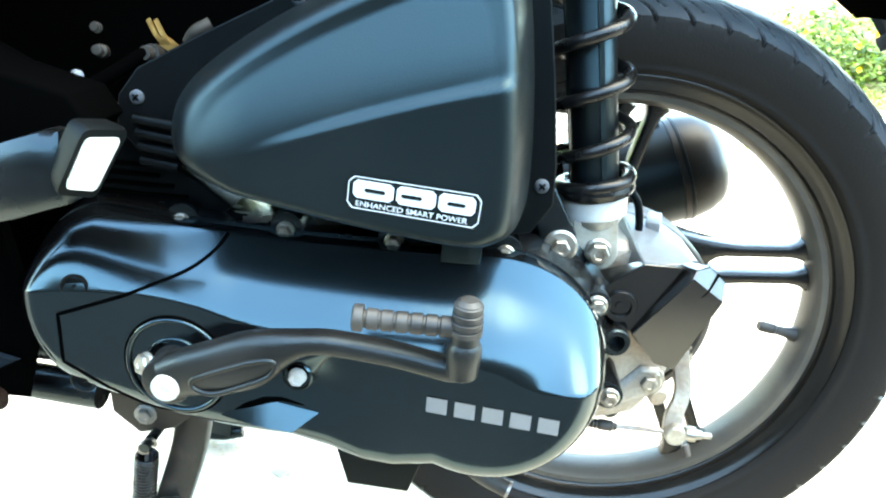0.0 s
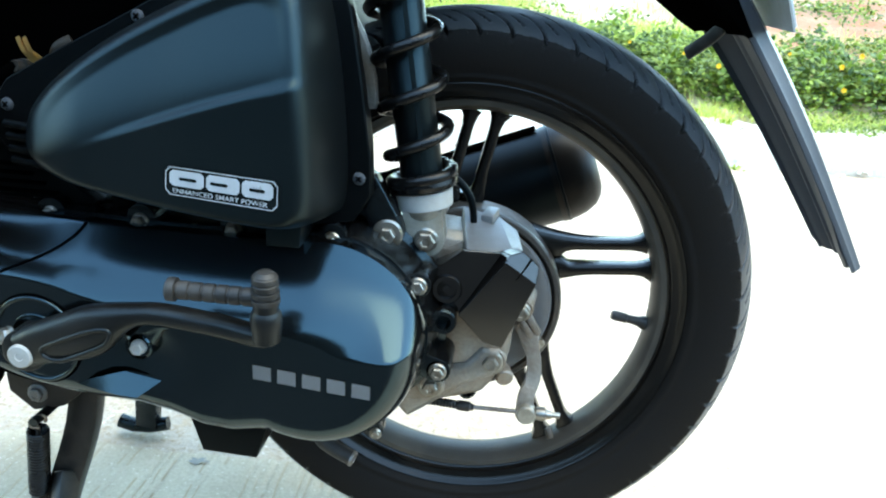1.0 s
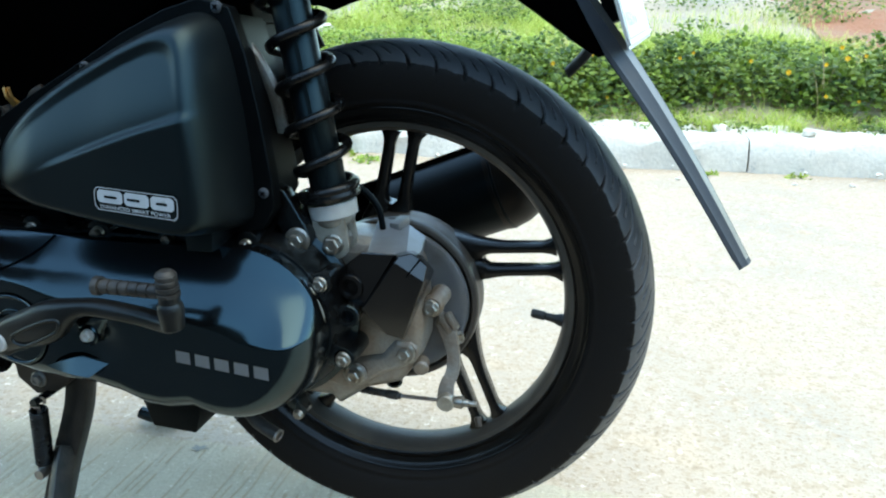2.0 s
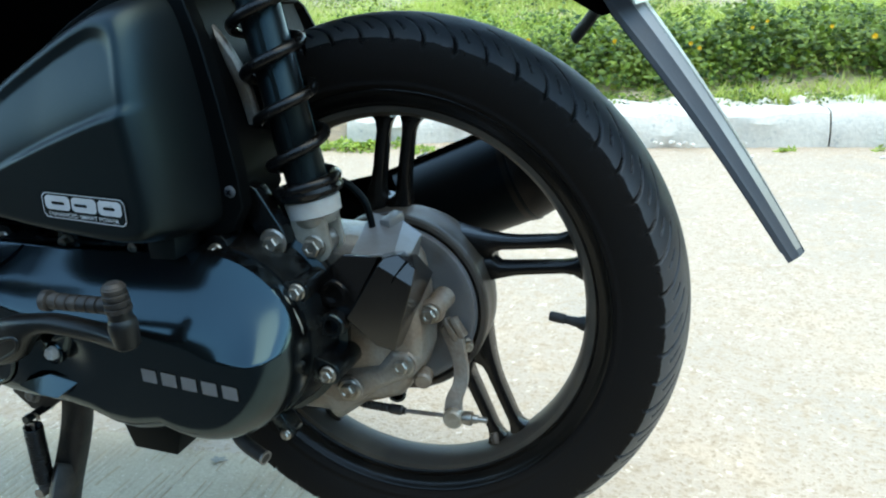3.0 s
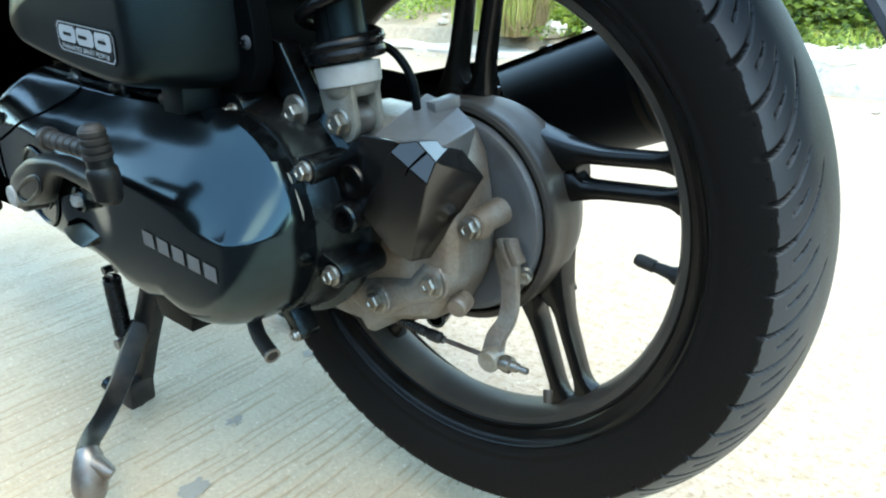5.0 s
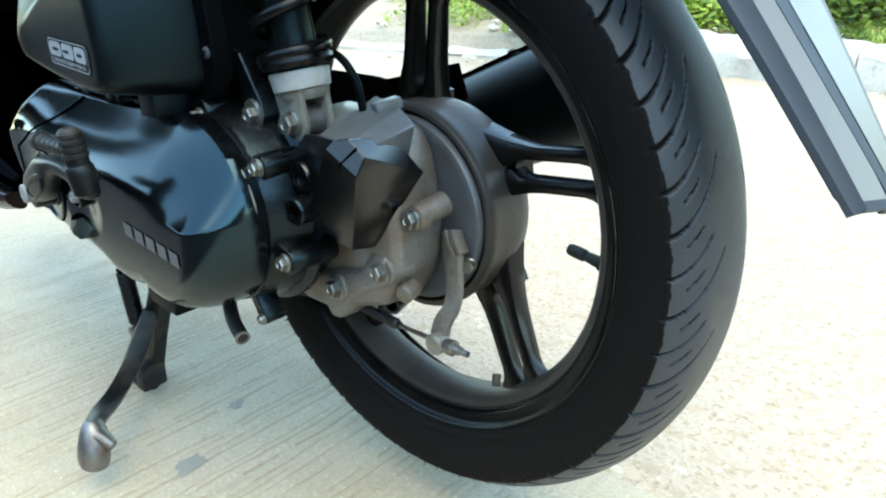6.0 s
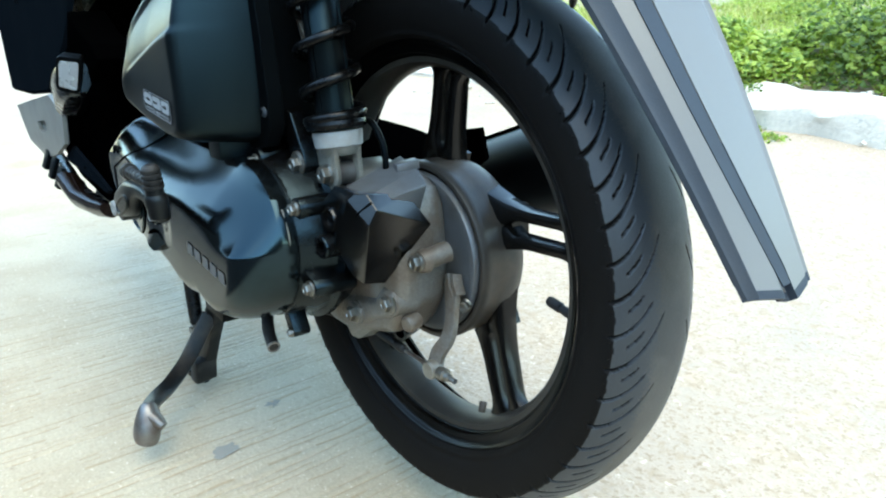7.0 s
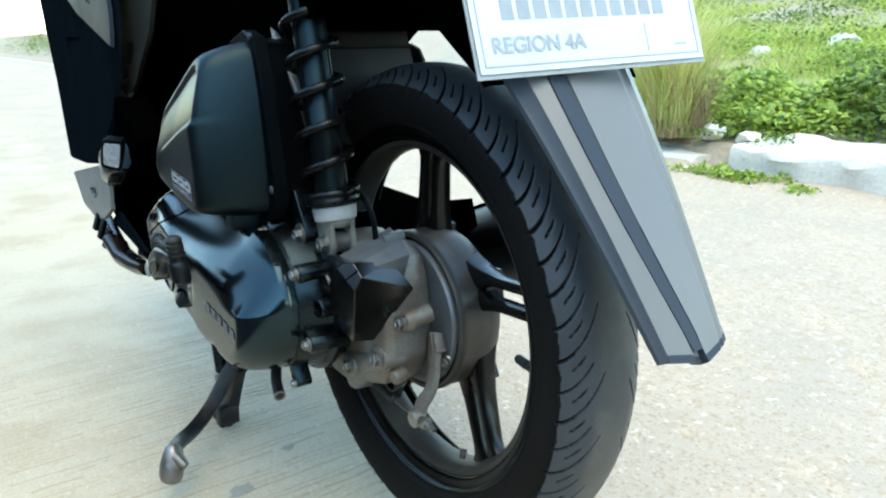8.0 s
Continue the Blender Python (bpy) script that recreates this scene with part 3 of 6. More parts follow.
def crease_at(x):
    """Height of the crease between the upright face and the flank that leans back: one smooth line."""
    for k in range(1, len(CREASE) - 2):
        if x <= CREASE[k + 1][0] or k == len(CREASE) - 3:
            (xo, zo), (xa, za), (xb, zb), (xc, zc) = CREASE[k - 1:k + 3]
            w = xb - xa
            t = max(0.0, min(1.0, (x - xa) / w))
            ma, mb = (zb - zo) / (xb - xo) * w, (zc - za) / (xc - xa) * w
            return (2 * t ** 3 - 3 * t * t + 1) * za + (t ** 3 - 2 * t * t + t) * ma + (3 * t * t - 2 * t ** 3) * zb + (t ** 3 - t * t) * mb


def ease(t):
    t = max(0.0, min(1.0, t))
    return t * t * (3 - 2 * t)


def cover_face(x, z):
    """How far the cover's face stands out (y) at a point of its outline."""
    zt, zb = cover_top(x), cover_bottom(x)
    d = min(zt - z, z - zb)
    if x > CC[0]:
        d = min(d, 0.0735 - math.hypot(x - CC[0], z - CC[1]))
    if x < -0.345:
        d = min(d, 0.056 * (1 - math.hypot((x + 0.345) / 0.047, (z - 0.308) / (0.052 if z > 0.308 else 0.066))))
    d = max(0.0, d)
    deep = 0.047
    rr = 0.024
    h = deep * math.sqrt(max(0.0, 1 - (1 - min(1, d / rr)) ** 2))
    # above the crease the face leans back, until it slopes straight down to the rim
    over = z - crease_at(x)
    cone = 0.006 + 0.62 * d
    if over > 0 and cone < h:
        k = min(1.0, over / 0.052)
        h += (cone - h) * k * (2 - k) * (1 - 0.45 * ease((-0.27 - x) / 0.09))
    # forward part lies lower
    h -= 0.007 * ease((-0.20 - x) / 0.16)
    # pocket round the kick arm and stay nut
    q = math.hypot((x + 0.212) / 1.25, z - 0.278)
    h -= 0.005 * ease(1 - q / 0.034)
    return Y_FLANGE - max(h, 0.0)


def drive_cover():
    bm = bmesh.new()
    nx, nz = 250, 84
    grid = []
    for i in range(nx + 1):
        s = 0.5 - 0.5 * math.cos(math.pi * i / nx)
        s = 0.35 * s + 0.65 * i / nx
        x = -0.3918 + (-0.0217 + 0.3918) * s
        zb, zt = cover_bottom(x), cover_top(x)
        col = []
        for j in range(nz + 1):
            t = j / nz
            t = 0.4 * (0.5 - 0.5 * math.cos(math.pi * t)) + 0.6 * t
            z = zb + (zt - zb) * t
            col.append(bm.verts.new((x, cover_face(x, z), z)))
        grid.append(col)
    for a, b in zip(grid, grid[1:]):
        for j in range(nz):
            bm.faces.new((a[j], b[j], b[j + 1], a[j + 1]))
    # skirt back to the joint face
    ring = [c[-1] for c in grid] + [v for v in reversed(grid[-1][1:-1])] + [c[0] for c in reversed(grid)] + [v for v in grid[0][1:-1]]
    back = [bm.verts.new((v.co.x, -0.1405, v.co.z)) for v in ring]
    for i in range(len(ring)):
        j = (i + 1) % len(ring)
        bm.faces.new((ring[i], ring[j], back[j], back[i]))
    return part("drive_cover", bm, M_PAINT, scooter, "satin black painted belt-drive cover with creased face", angle=42)


def ring_outline(off=0.0, n=200):
    """The cover's outline pushed out by off."""
    up = [(-0.3915 + 0.3695 * i / n) for i in range(n + 1)]
    pts = [(x, cover_top(x)) for x in up] + [(x, cover_bottom(x)) for x in reversed(up)]
    return pts


cover = drive_cover()


def seam():
    """The dark parting line of the cover's front section."""
    up = smooth_line([(-0.357, 0.3045, 0), (-0.325, 0.3175, 0), (-0.296, 0.3300, 0), (-0.279, 0.3375, 0), (-0.268, 0.3460, 0), (-0.2635, 0.3535, 0)], 8)
    low = [V(-0.357 + 0.080 * i / 24, 0.2725 - 0.0445 * i / 24, 0) for i in range(24, -1, -1)]
    side = [V(-0.357, 0.2725 + 0.032 * i / 10, 0) for i in range(1, 10)]
    bm = bmesh.new()
    sweep(bm, [(p.x, cover_face(p.x, p.y) + 0.0004, p.y) for p in low + side + list(up)], 0.0013, 8)
    part("parting_line", bm, M_DARK, cover, "dark parting line")


seam()


def kick_ring():
    """Raised round seat of the kick shaft, with a groove round it."""
    for r, w, lift, mat, name in ((0.0325, 0.0011, 0.0002, M_DARK, "ring_groove"), (0.0305, 0.0016, -0.0006, M_PAINT, "ring"), (0.018, 0.0012, -0.0004, M_PAINT, "ring")):
        bm = bmesh.new()
        pts = []
        for i in range(73):
            a = 2 * math.pi * i / 72
            x, z = -0.284 + r * math.cos(a), 0.2795 + r * math.sin(a)
            pts.append((x, cover_face(x, z) + lift, z))
        sweep(bm, pts, w, 8, caps=False)
        part(name, bm, mat, cover, angle=60)


def finger_scoop():
    """A wedge-shaped facet under a sharp brow that turns its face to the sky."""
    lo = [(-0.2570, 0.2493), (-0.241, 0.2488), (-0.226, 0.2484), (-0.2105, 0.2480)]
    hi = [(-0.2560, 0.2502), (-0.240, 0.2575), (-0.2244, 0.2625), (-0.1960, 0.2585)]
    bm = bmesh.new()
    rings = []
    for k, (a, b_) in enumerate(zip(lo, hi)):
        out = (0.0006, 0.0042, 0.0068, 0.0072)[k]
        fa, fb = cover_face(*a), cover_face(*b_)
        rings.append([(a[0], fa - out, a[1]), (b_[0], fb - 0.0003, b_[1]), (b_[0], fb + 0.004, b_[1]), (a[0], fa + 0.004, a[1] - 0.0018)])
    loft(bm, rings)
    part("finger_scoop", bm, M_PAINT, cover, "facet under the cover's brow", angle=20)
    bm = bmesh.new()
    sweep(bm, [(x, cover_face(x, z) + 0.0006, z) for x, z in ((-0.250, 0.2535), (-0.241, 0.2583), (-0.230, 0.2625), (-0.220, 0.2640), (-0.203, 0.2612))], lambda t: 0.0004 + 0.0022 * math.sin(math.pi * min(1, t * 1.1)), 8)
    part("brow", bm, M_DARK, cover)


kick_ring()
finger_scoop()
# paint worn through to bare metal along the rear rim
rng = random.Random(31)
for a0, a1 in ((34, 28), (25, 9)):
    bm = bmesh.new()
    arc = []
    for i in range(9):
        a = radians(a0 + (a1 - a0) * i / 8)
        r = 0.0736 + rng.uniform(-0.0003, 0.0003)
        arc.append((CC[0] + r * math.cos(a), -0.1478, CC[1] + r * math.sin(a)))
    sweep(bm, arc, lambda t: 0.0002 + 0.0006 * math.sin(math.pi * t), 6)
    part("worn_edge", bm, M_CLEAN, cover, "bare worn metal edge")


def brand_bars():
    """The maker's word on the cover, as plain bars of its size and colour."""
    x0, x1, z0, z1 = -0.1335, -0.0495, 0.2735, 0.2655
    for k in range(5):
        a = x0 + (x1 - x0) * (k + 0.12) / 5
        b = x0 + (x1 - x0) * (k + 0.86) / 5
        bm = bmesh.new()
        n = 8
        rows = []
        for j in (0, 1):
            row = []
            for i in range(n + 1):
                x = a + (b - a) * i / n
                zm = z0 + (z1 - z0) * (x - x0) / (x1 - x0)
                z = zm + (-0.0052 if j == 0 else 0.0052)
                row.append(bm.verts.new((x, cover_face(x, z) - 0.0007, z)))
            rows.append(row)
        for i in range(n):
            bm.faces.new((rows[0][i], rows[0][i + 1], rows[1][i + 1], rows[1][i]))
        part("print_bar", bm, M_WORD, cover, "pale grey printed bar")


brand_bars()

# crankcase half behind the cover
bm = bmesh.new()
o = ring_outline()
prism(bm, o[::4], [(-0.1405, -0.0015), (-0.128, -0.003), (-0.072, 0.004)])
case = part("crankcase", bm, M_CASE, scooter, "black cast crankcase half behind the cover", angle=35)


def lug(x, z, y0=-0.139, y1=-0.112, r=0.0115, reach=None):
    bm = bmesh.new()
    rod(bm, (x, y0, z), (x, y1, z), r, r * 1.05, 20)
    if reach:
        bar(bm, [(x, (y0 + y1) / 2, z), (reach[0], (y0 + y1) / 2, reach[1])], (r * 2, abs(y1 - y0)), up=(0, 1, 0))
    return part("lug", bm, M_CASE, case, "", bevel=0.001)


for x, z, y in ((-0.298, 0.353, -0.146), (-0.231, 0.354, -0.146), (-0.162, 0.354, -0.147), (-0.092, 0.352, -0.146)):
    lug(x, z + 0.002, y + 0.006, -0.105, 0.0105, (x, 0.335))
    hex_bolt("bolt", (x, y + 0.006, z), case, height=0.0075, r=0.0048, flange=0.0062, shank=0.003)
lug(-0.03, 0.322, -0.137, -0.096, 0.0092, (-0.045, 0.315))
hex_bolt("bolt", (-0.03, -0.137, 0.322), case, height=0.0065, r=0.0052, flange=0.0068)
lug(-0.012, 0.256, -0.137, -0.096, 0.0095, (-0.03, 0.262))
hex_bolt("bolt", (-0.012, -0.137, 0.256), case, height=0.0065, r=0.0052, flange=0.0068)
lug(-0.057, 0.197, -0.135, -0.118, 0.0055, (-0.07, 0.22))
hex_bolt("bolt", (-0.057, -0.135, 0.1965), case, height=0.004, r=0.0036, flange=0.0048)
# black shoulder of the case that carries the cover's form back to a flange
bm = bmesh.new()
rings = []
for y, r in ((-0.1412, 0.0715), (-0.1405, 0.0745), (-0.132, 0.0768), (-0.120, 0.0790), (-0.108, 0.0810), (-0.1055, 0.0845), (-0.104, 0.0865), (-0.098, 0.0865), (-0.096, 0.0845), (-0.080, 0.078)):
    rings.append([(CC[0] + r * math.cos(radians(a)), y, CC[1] + r * math.sin(radians(a))) for a in range(108, -122, -5)] + [(CC[0] - 0.015, y, CC[1] - 0.05), (CC[0] - 0.015, y, CC[1] + 0.05)])
loft(bm, rings)
part("case_shoulder", bm, M_CASE, case, "glossy black shoulder of the crankcase", angle=32)
# blind lug with a sunk hole between the two bolts
bm = bmesh.new()
turned(bm, (-0.0131, -0.105, 0.2905), (0.1, -1, 0), [(0, 0.011), (0.020, 0.0100), (0.0215, 0.0090), (0.0215, 0.0058), (0.012, 0.0050)], 22)
part("lug", bm, M_CASE, case, angle=30)
bm = bmesh.new()
turned(bm, (-0.0131, -0.1155, 0.2905), (0.1, -1, 0), [(0, 0.0049), (0.0015, 0.0049)], 16)
part("hole", bm, M_DARK, case)
# air duct box under the cover
bm = bmesh.new()
prism(bm, [(-0.193, 0.222), (-0.182, 0.186), (-0.141, 0.184), (-0.132, 0.212), (-0.14, 0.225)], [(-0.166, 0.001), (-0.165, 0), (-0.11, 0), (-0.108, 0.001)])
part("duct_box", bm, M_PLASTIC, scooter, "black plastic duct box under the case", bevel=0.0012)
# drain tube
bm = bmesh.new()
pts = smooth_line([(-0.108, -0.134, 0.198), (-0.100, -0.138, 0.190), (-0.090, -0.142, 0.185), (-0.0715, -0.147, 0.1795)], 5)
sweep(bm, pts, 0.0058, 14)
tube = part("drain_tube", bm, M_GRIP, scooter, "short black rubber drain tube")
bm = bmesh.new()
d = (V(*pts[-1]) - V(*pts[-2])).normalized()
turned(bm, pts[-1], d, [(-0.0015, 0.0061), (0.0004, 0.0061), (0.0006, 0.0046), (-0.001, 0.004)], 16)
part("ferrule", bm, M_STEEL, tube)

# gear case
GEAR = [(-0.085, 0.325), (-0.07, 0.345), (-0.045, 0.351), (-0.012, 0.349), (0.010, 0.347), (0.028, 0.338), (0.037, 0.322), (0.041, 0.300), (0.044, 0.272), (0.043, 0.247), (0.037, 0.230), (0.029, 0.216),
        (0.022, 0.207), (0.004, 0.2005), (-0.012, 0.196), (-0.028, 0.184), (-0.040, 0.176), (-0.048, 0.184), (-0.072, 0.184), (-0.092, 0.192), (-0.10, 0.24), (-0.10, 0.30)]
bm = bmesh.new()
prism(bm, GEAR, [(-0.030, 0.004), (-0.040, 0), (-0.056, 0), (-0.074, 0.0015), (-0.081, 0.007), (-0.083, 0.013)])
gear = part("gear_case", bm, M_ALU, scooter, "bare grey cast-aluminium gear case stained brown with dirt", angle=30, bevel=0.0012)


def boss(x, z, y0, y1, r, r2=None, n=22):
    bm = bmesh.new()
    turned(bm, (x, y0, z), (0, -1, 0), [(0, r2 or r * 1.15), (y0 - y1 - 0.001, r), (y0 - y1, r - 0.001)], n)
    return part("boss", bm, M_ALU, gear)


# raised ridge and bosses that carry the bolts
bm = bmesh.new()
prism(bm, [(-0.055, 0.206), (-0.045, 0.226), (-0.02, 0.234), (0.006, 0.240), (0.018, 0.255), (0.034, 0.254), (0.0385, 0.240), (0.030, 0.227), (0.008, 0.217), (-0.012, 0.203), (-0.035, 0.198)], [(-0.078, 0), (-0.084, 0.002), (-0.0865, 0.006)])
part("rib", bm, M_ALU, gear, angle=30, bevel=0.001)
for x, z, y, r in ((0.027, 0.241, -0.0835, 0.0125), (-0.02, 0.217, -0.0895, 0.0115), (0.048, 0.281, -0.0675, 0.0095)):
    boss(x, z, -0.06, y, r)
    hex_bolt("bolt", (x, y, z), gear, r=0.0066, flange=0.0102 if r > 0.01 else 0.0078, height=0.0075)
# long boss behind the right bolt
bm = bmesh.new()
rod(bm, (0.049, -0.066, 0.282), (0.052, -0.040, 0.286), 0.0085, 0.0095, 18)
part("boss", bm, M_ALU, gear)
bm = bmesh.new()
turned(bm, (0.0375, -0.062, 0.2235), (0.2, -1, -0.1), [(0, 0.0075), (0.012, 0.0075), (0.0135, 0.006)], 14)
part("stub", bm, M_ALU, gear)
bm = bmesh.new()
turned(bm, (0.006, -0.045, 0.2005), (0.25, -1, -0.1), [(0, 0.008), (0.016, 0.008), (0.0165, 0.0055), (0.006, 0.005)], 16)
part("breather_hole", bm, M_CASE, gear)
# brake plate
bm = bmesh.new()
turned(bm, V(AX.x, -0.0235, AX.z), (0, -1, 0), [(0, 0.0745), (0.003, 0.0745), (0.0055, 0.073), (0.0060, 0.068), (0.0052, 0.066), (0.0052, 0.02)], 72)
part("brake_plate", bm, M_DRUM, scooter, "grey cast brake backing plate")


# faceted guard bolted over the gear case
def hull(points):
    bm = bmesh.new()
    for p in points:
        bm.verts.new(p)
    bmesh.ops.convex_hull(bm, input=bm.verts)
    bmesh.ops.dissolve_limit(bm, angle_limit=radians(3), verts=bm.verts, edges=bm.edges)
    return bm


def hub_guard():
    """A big slanting face with a sky-facing facet cut off its upper corner, and a lower side plate that carries the screw."""
    def face(x, z):
        return V(x, -0.0748 + 0.073 * x - 0.1526 * z, z)
    a, e, h, hl, i = face(0.0307, 0.3409), face(0.0545, 0.3245), face(0.0340, 0.2685), face(0.0195, 0.2725), face(-0.0005, 0.2955)
    # the upper corner is cut off by a five-sided facet that turns its face to the sky
    b_, c, d = V(0.0340, -0.1202, 0.3459), V(0.0432, -0.1145, 0.3472), V(0.0558, -0.1134, 0.3365)
    up = (d - a).cross(c - e).normalized()
    if up.z < 0:
        up = -up
    f, hb = V(0.0480, -0.0540, 0.3120), V(0.0310, -0.0900, 0.2625)
    ob = part("hub_guard", hull([a, b_, c, d, e, h, hl, i, f, hb, V(0.012, -0.07, 0.338), V(0.036, -0.07, 0.338), V(-0.002, -0.07, 0.292)]), M_GUARD, scooter, "faceted glossy black plastic guard over the gear case", angle=12, bevel=0.0006, segments=1)
    # side plate, set back from the main face
    part("side_plate", hull([V(0.000, -0.1170, 0.3455), V(0.0115, -0.1150, 0.3455), V(0.0285, -0.1150, 0.3450), V(-0.0225, -0.1150, 0.3265), V(-0.0215, -0.1145, 0.3090), V(-0.006, -0.1155, 0.2960), V(0.0, -0.116, 0.2960),
                             V(-0.002, -0.108, 0.344), V(0.027, -0.108, 0.343), V(-0.023, -0.08, 0.324), V(-0.02, -0.08, 0.306), V(0.0, -0.08, 0.293), V(0.0, -0.08, 0.330), V(0.026, -0.08, 0.330)]), M_GUARD, ob, "side plate of the guard", angle=12, bevel=0.0008, segments=1)
    bm = bmesh.new()
    bar(bm, [V(0.0115, -0.1149, 0.3452), V(0.0085, -0.1153, 0.318)], (0.0008, 0.0010), up=(0, 1, 0))
    part("fold_line", bm, M_DARK, ob)
    # notch through the bright facet, running out on the main face
    bm = bmesh.new()
    sweep(bm, [(c + d) / 2 + up * 0.0001, (a + c + d + e) / 4 + up * 0.0001, (a + e) / 2 + up * 0.0001, face(0.0392, 0.3275) + V(0, 0.0004, 0)], lambda t: 0.0016 - 0.0010 * t, 8, 0.5)
    part("notch", bm, M_DARK, ob)
    bm = bmesh.new()
    turned(bm, (-0.0105, -0.100, 0.3138), (0, -1, 0), [(0, 0.0115), (0.0165, 0.0115), (0.0185, 0.0105), (0.0185, 0.0075), (0.0150, 0.0070), (0.0150, 0.0035), (0.0165, 0.003)], 28)
    part("screw_boss", bm, M_GUARD, ob, "black boss with sunk screw", angle=30)
    return ob


# bare metal cap of the gear case, behind the guard
part("case_top", hull([V(0.002, -0.110, 0.3425), V(0.036, -0.104, 0.3435), V(-0.006, -0.046, 0.3595), V(0.024, -0.050, 0.3540), V(0.0400, -0.052, 0.3440), V(0.044, -0.090, 0.3400),
                       V(-0.010, -0.046, 0.318), V(0.0, -0.09, 0.318), V(0.035, -0.06, 0.31), V(0.036, -0.09, 0.31)]), M_DRUM, gear, "bare metal cap of the gear case", angle=18, bevel=0.0012)
bm = bmesh.new()
bar(bm, [(0.014, -0.066, 0.3545), (0.019, -0.046, 0.3575)], (0.010, 0.008), up=(0, 0, 1))
part("lug", bm, M_DRUM, gear, bevel=0.0012)
hub_guard()

# brake arm, cable and adjuster
bm = bmesh.new()
arm_pts = smooth_line([(0.0530, -0.034, 0.2580), (0.0600, -0.040, 0.242), (0.0650, -0.0455, 0.224), (0.0648, -0.050, 0.210), (0.0605, -0.056, 0.1975), (0.0605, -0.061, 0.180)], 5)
n_a = len(arm_pts) - 1
bar(bm, arm_pts, [(0.0125 + 0.0065 * (1 - ease(i / n_a / 0.35)) + 0.0035 * ease((i / n_a - 0.62) / 0.38), 0.0062) for i in range(n_a + 1)], up=(0, 1, 0))
brake_arm = part("brake_arm", bm, M_ALU, scooter, "dull grey brake arm stained with dirt", angle=30, bevel=0.0008)
# clamp ears of the arm, split by a dark slot
bm = bmesh.new()
for p, q in (((0.0490, -0.0335, 0.2625), (0.0612, -0.0375, 0.2455)), ((0.0560, -0.0335, 0.2640), (0.0668, -0.0375, 0.2490))):
    bar(bm, [p, ((p[0] + q[0]) / 2, (p[1] + q[1]) / 2 - 0.001, (p[2] + q[2]) / 2), q], (0.0052, 0.0100), up=(0, 1, 0))
part("clamp", bm, M_ALU, brake_arm, angle=30, bevel=0.0008)
bm = bmesh.new()
turned(bm, (0.0615, -0.0575, 0.185), (0, -1, 0), [(0, 0.0085), (0.010, 0.0085), (0.0115, 0.0072)], 20)
part("eye", bm, M_CLEAN, brake_arm)
hex_bolt("bolt", (0.066, -0.030, 0.238), brake_arm, r=0.0052, flange=0.0062, height=0.0075, axis=(0.45, -0.9, 0))
bm = bmesh.new()
turned(bm, (0.0525, -0.03, 0.2525), (0.2, -1, 0), [(0, 0.0080), (0.006, 0.0080), (0.0072, 0.0066)], 18)
part("pivot", bm, M_ALU, brake_arm)
bm = bmesh.new()
turned(bm, (0.0695, -0.0625, 0.1855), (1, 0.02, -0.03), [(0, 0.0055), (0.004, 0.0062), (0.008, 0.0062), (0.009, 0.004), (0.0135, 0.0036), (0.014, 0.0026), (0.021, 0.0024)], 12)
part("adjuster_nut", bm, M_ZINC, brake_arm)
bm = bmesh.new()
cab = smooth_line([(-0.22, -0.085, 0.20), (-0.12, -0.08, 0.188), (-0.06, -0.064, 0.187), (-0.02, -0.059, 0.1855), (0.016, -0.0585, 0.1825)], 8)
sweep(bm, cab, 0.0032, 10)
cable = part("brake_cable", bm, M_GRIP, scooter, "black sheathed brake cable with ribbed boot")
bm = bmesh.new()
a, b = V(-0.024, -0.0592, 0.1858), V(0.014, -0.0586, 0.1828)
turned(bm, a, b - a, [((b - a).length * i / 28, 0.0042 if i % 2 else 0.0033) for i in range(20)] + [((b - a).length * 0.72, 0.0046), ((b - a).length * 0.95, 0.0046), ((b - a).length, 0.003)], 14)
part("boot", bm, M_GRIP, cable)
bm = bmesh.new()
rod(bm, b, (0.075, -0.0625, 0.1855), 0.0019, n=10)
part("cable_rod", bm, M_STEEL, cable)

# kick starter
kick = tagged(group("kick_starter", scooter), "folded black kick-start lever with ribbed rubber pedal")
bm = bmesh.new()
kp = smooth_line([(-0.284, -0.204, 0.2785), (-0.262, -0.208, 0.2895), (-0.240, -0.210, 0.3005), (-0.2167, -0.211, 0.3112), (-0.19, -0.210, 0.3155), (-0.15, -0.211, 0.3125), (-0.127, -0.215, 0.3105), (-0.117, -0.219, 0.3115), (-0.112, -0.221, 0.316)], 6)
n_k = len(kp)
rings = []
for i, p in enumerate(kp):
    t = i / (n_k - 1)
    d = (kp[min(i + 1, n_k - 1)] - kp[max(i - 1, 0)]).normalized()
    s = V(0, 1, 0).cross(d).normalized()
    # broad paddle by the shaft, a slim arm beyond
    hw = 0.0135 + 0.0035 * ease(t / 0.25) - 0.0105 * ease((t - 0.26) / 0.22)
    hd = 0.0085 - 0.002 * t
    off = s * (0.004 * ease((t - 0.05) / 0.2) * (1 - ease((t - 0.3) / 0.2)))
    if s.z > 0:
        off = -off
    rings.append([p + off + s * a * hw + V(0, b * hd, 0) for a, b in ((-1, -0.1), (-0.93, -0.5), (-0.74, -0.82), (-0.45, -1), (0.45, -1), (0.74, -0.82), (0.93, -0.5), (1, -0.1), (1, 0.6), (0.6, 1), (-0.6, 1), (-1, 0.6))])
loft(bm, rings)
part("arm", bm, M_KICK, kick, angle=60)
# sunk web of the paddle, inside a soft raised rim
bm = bmesh.new()
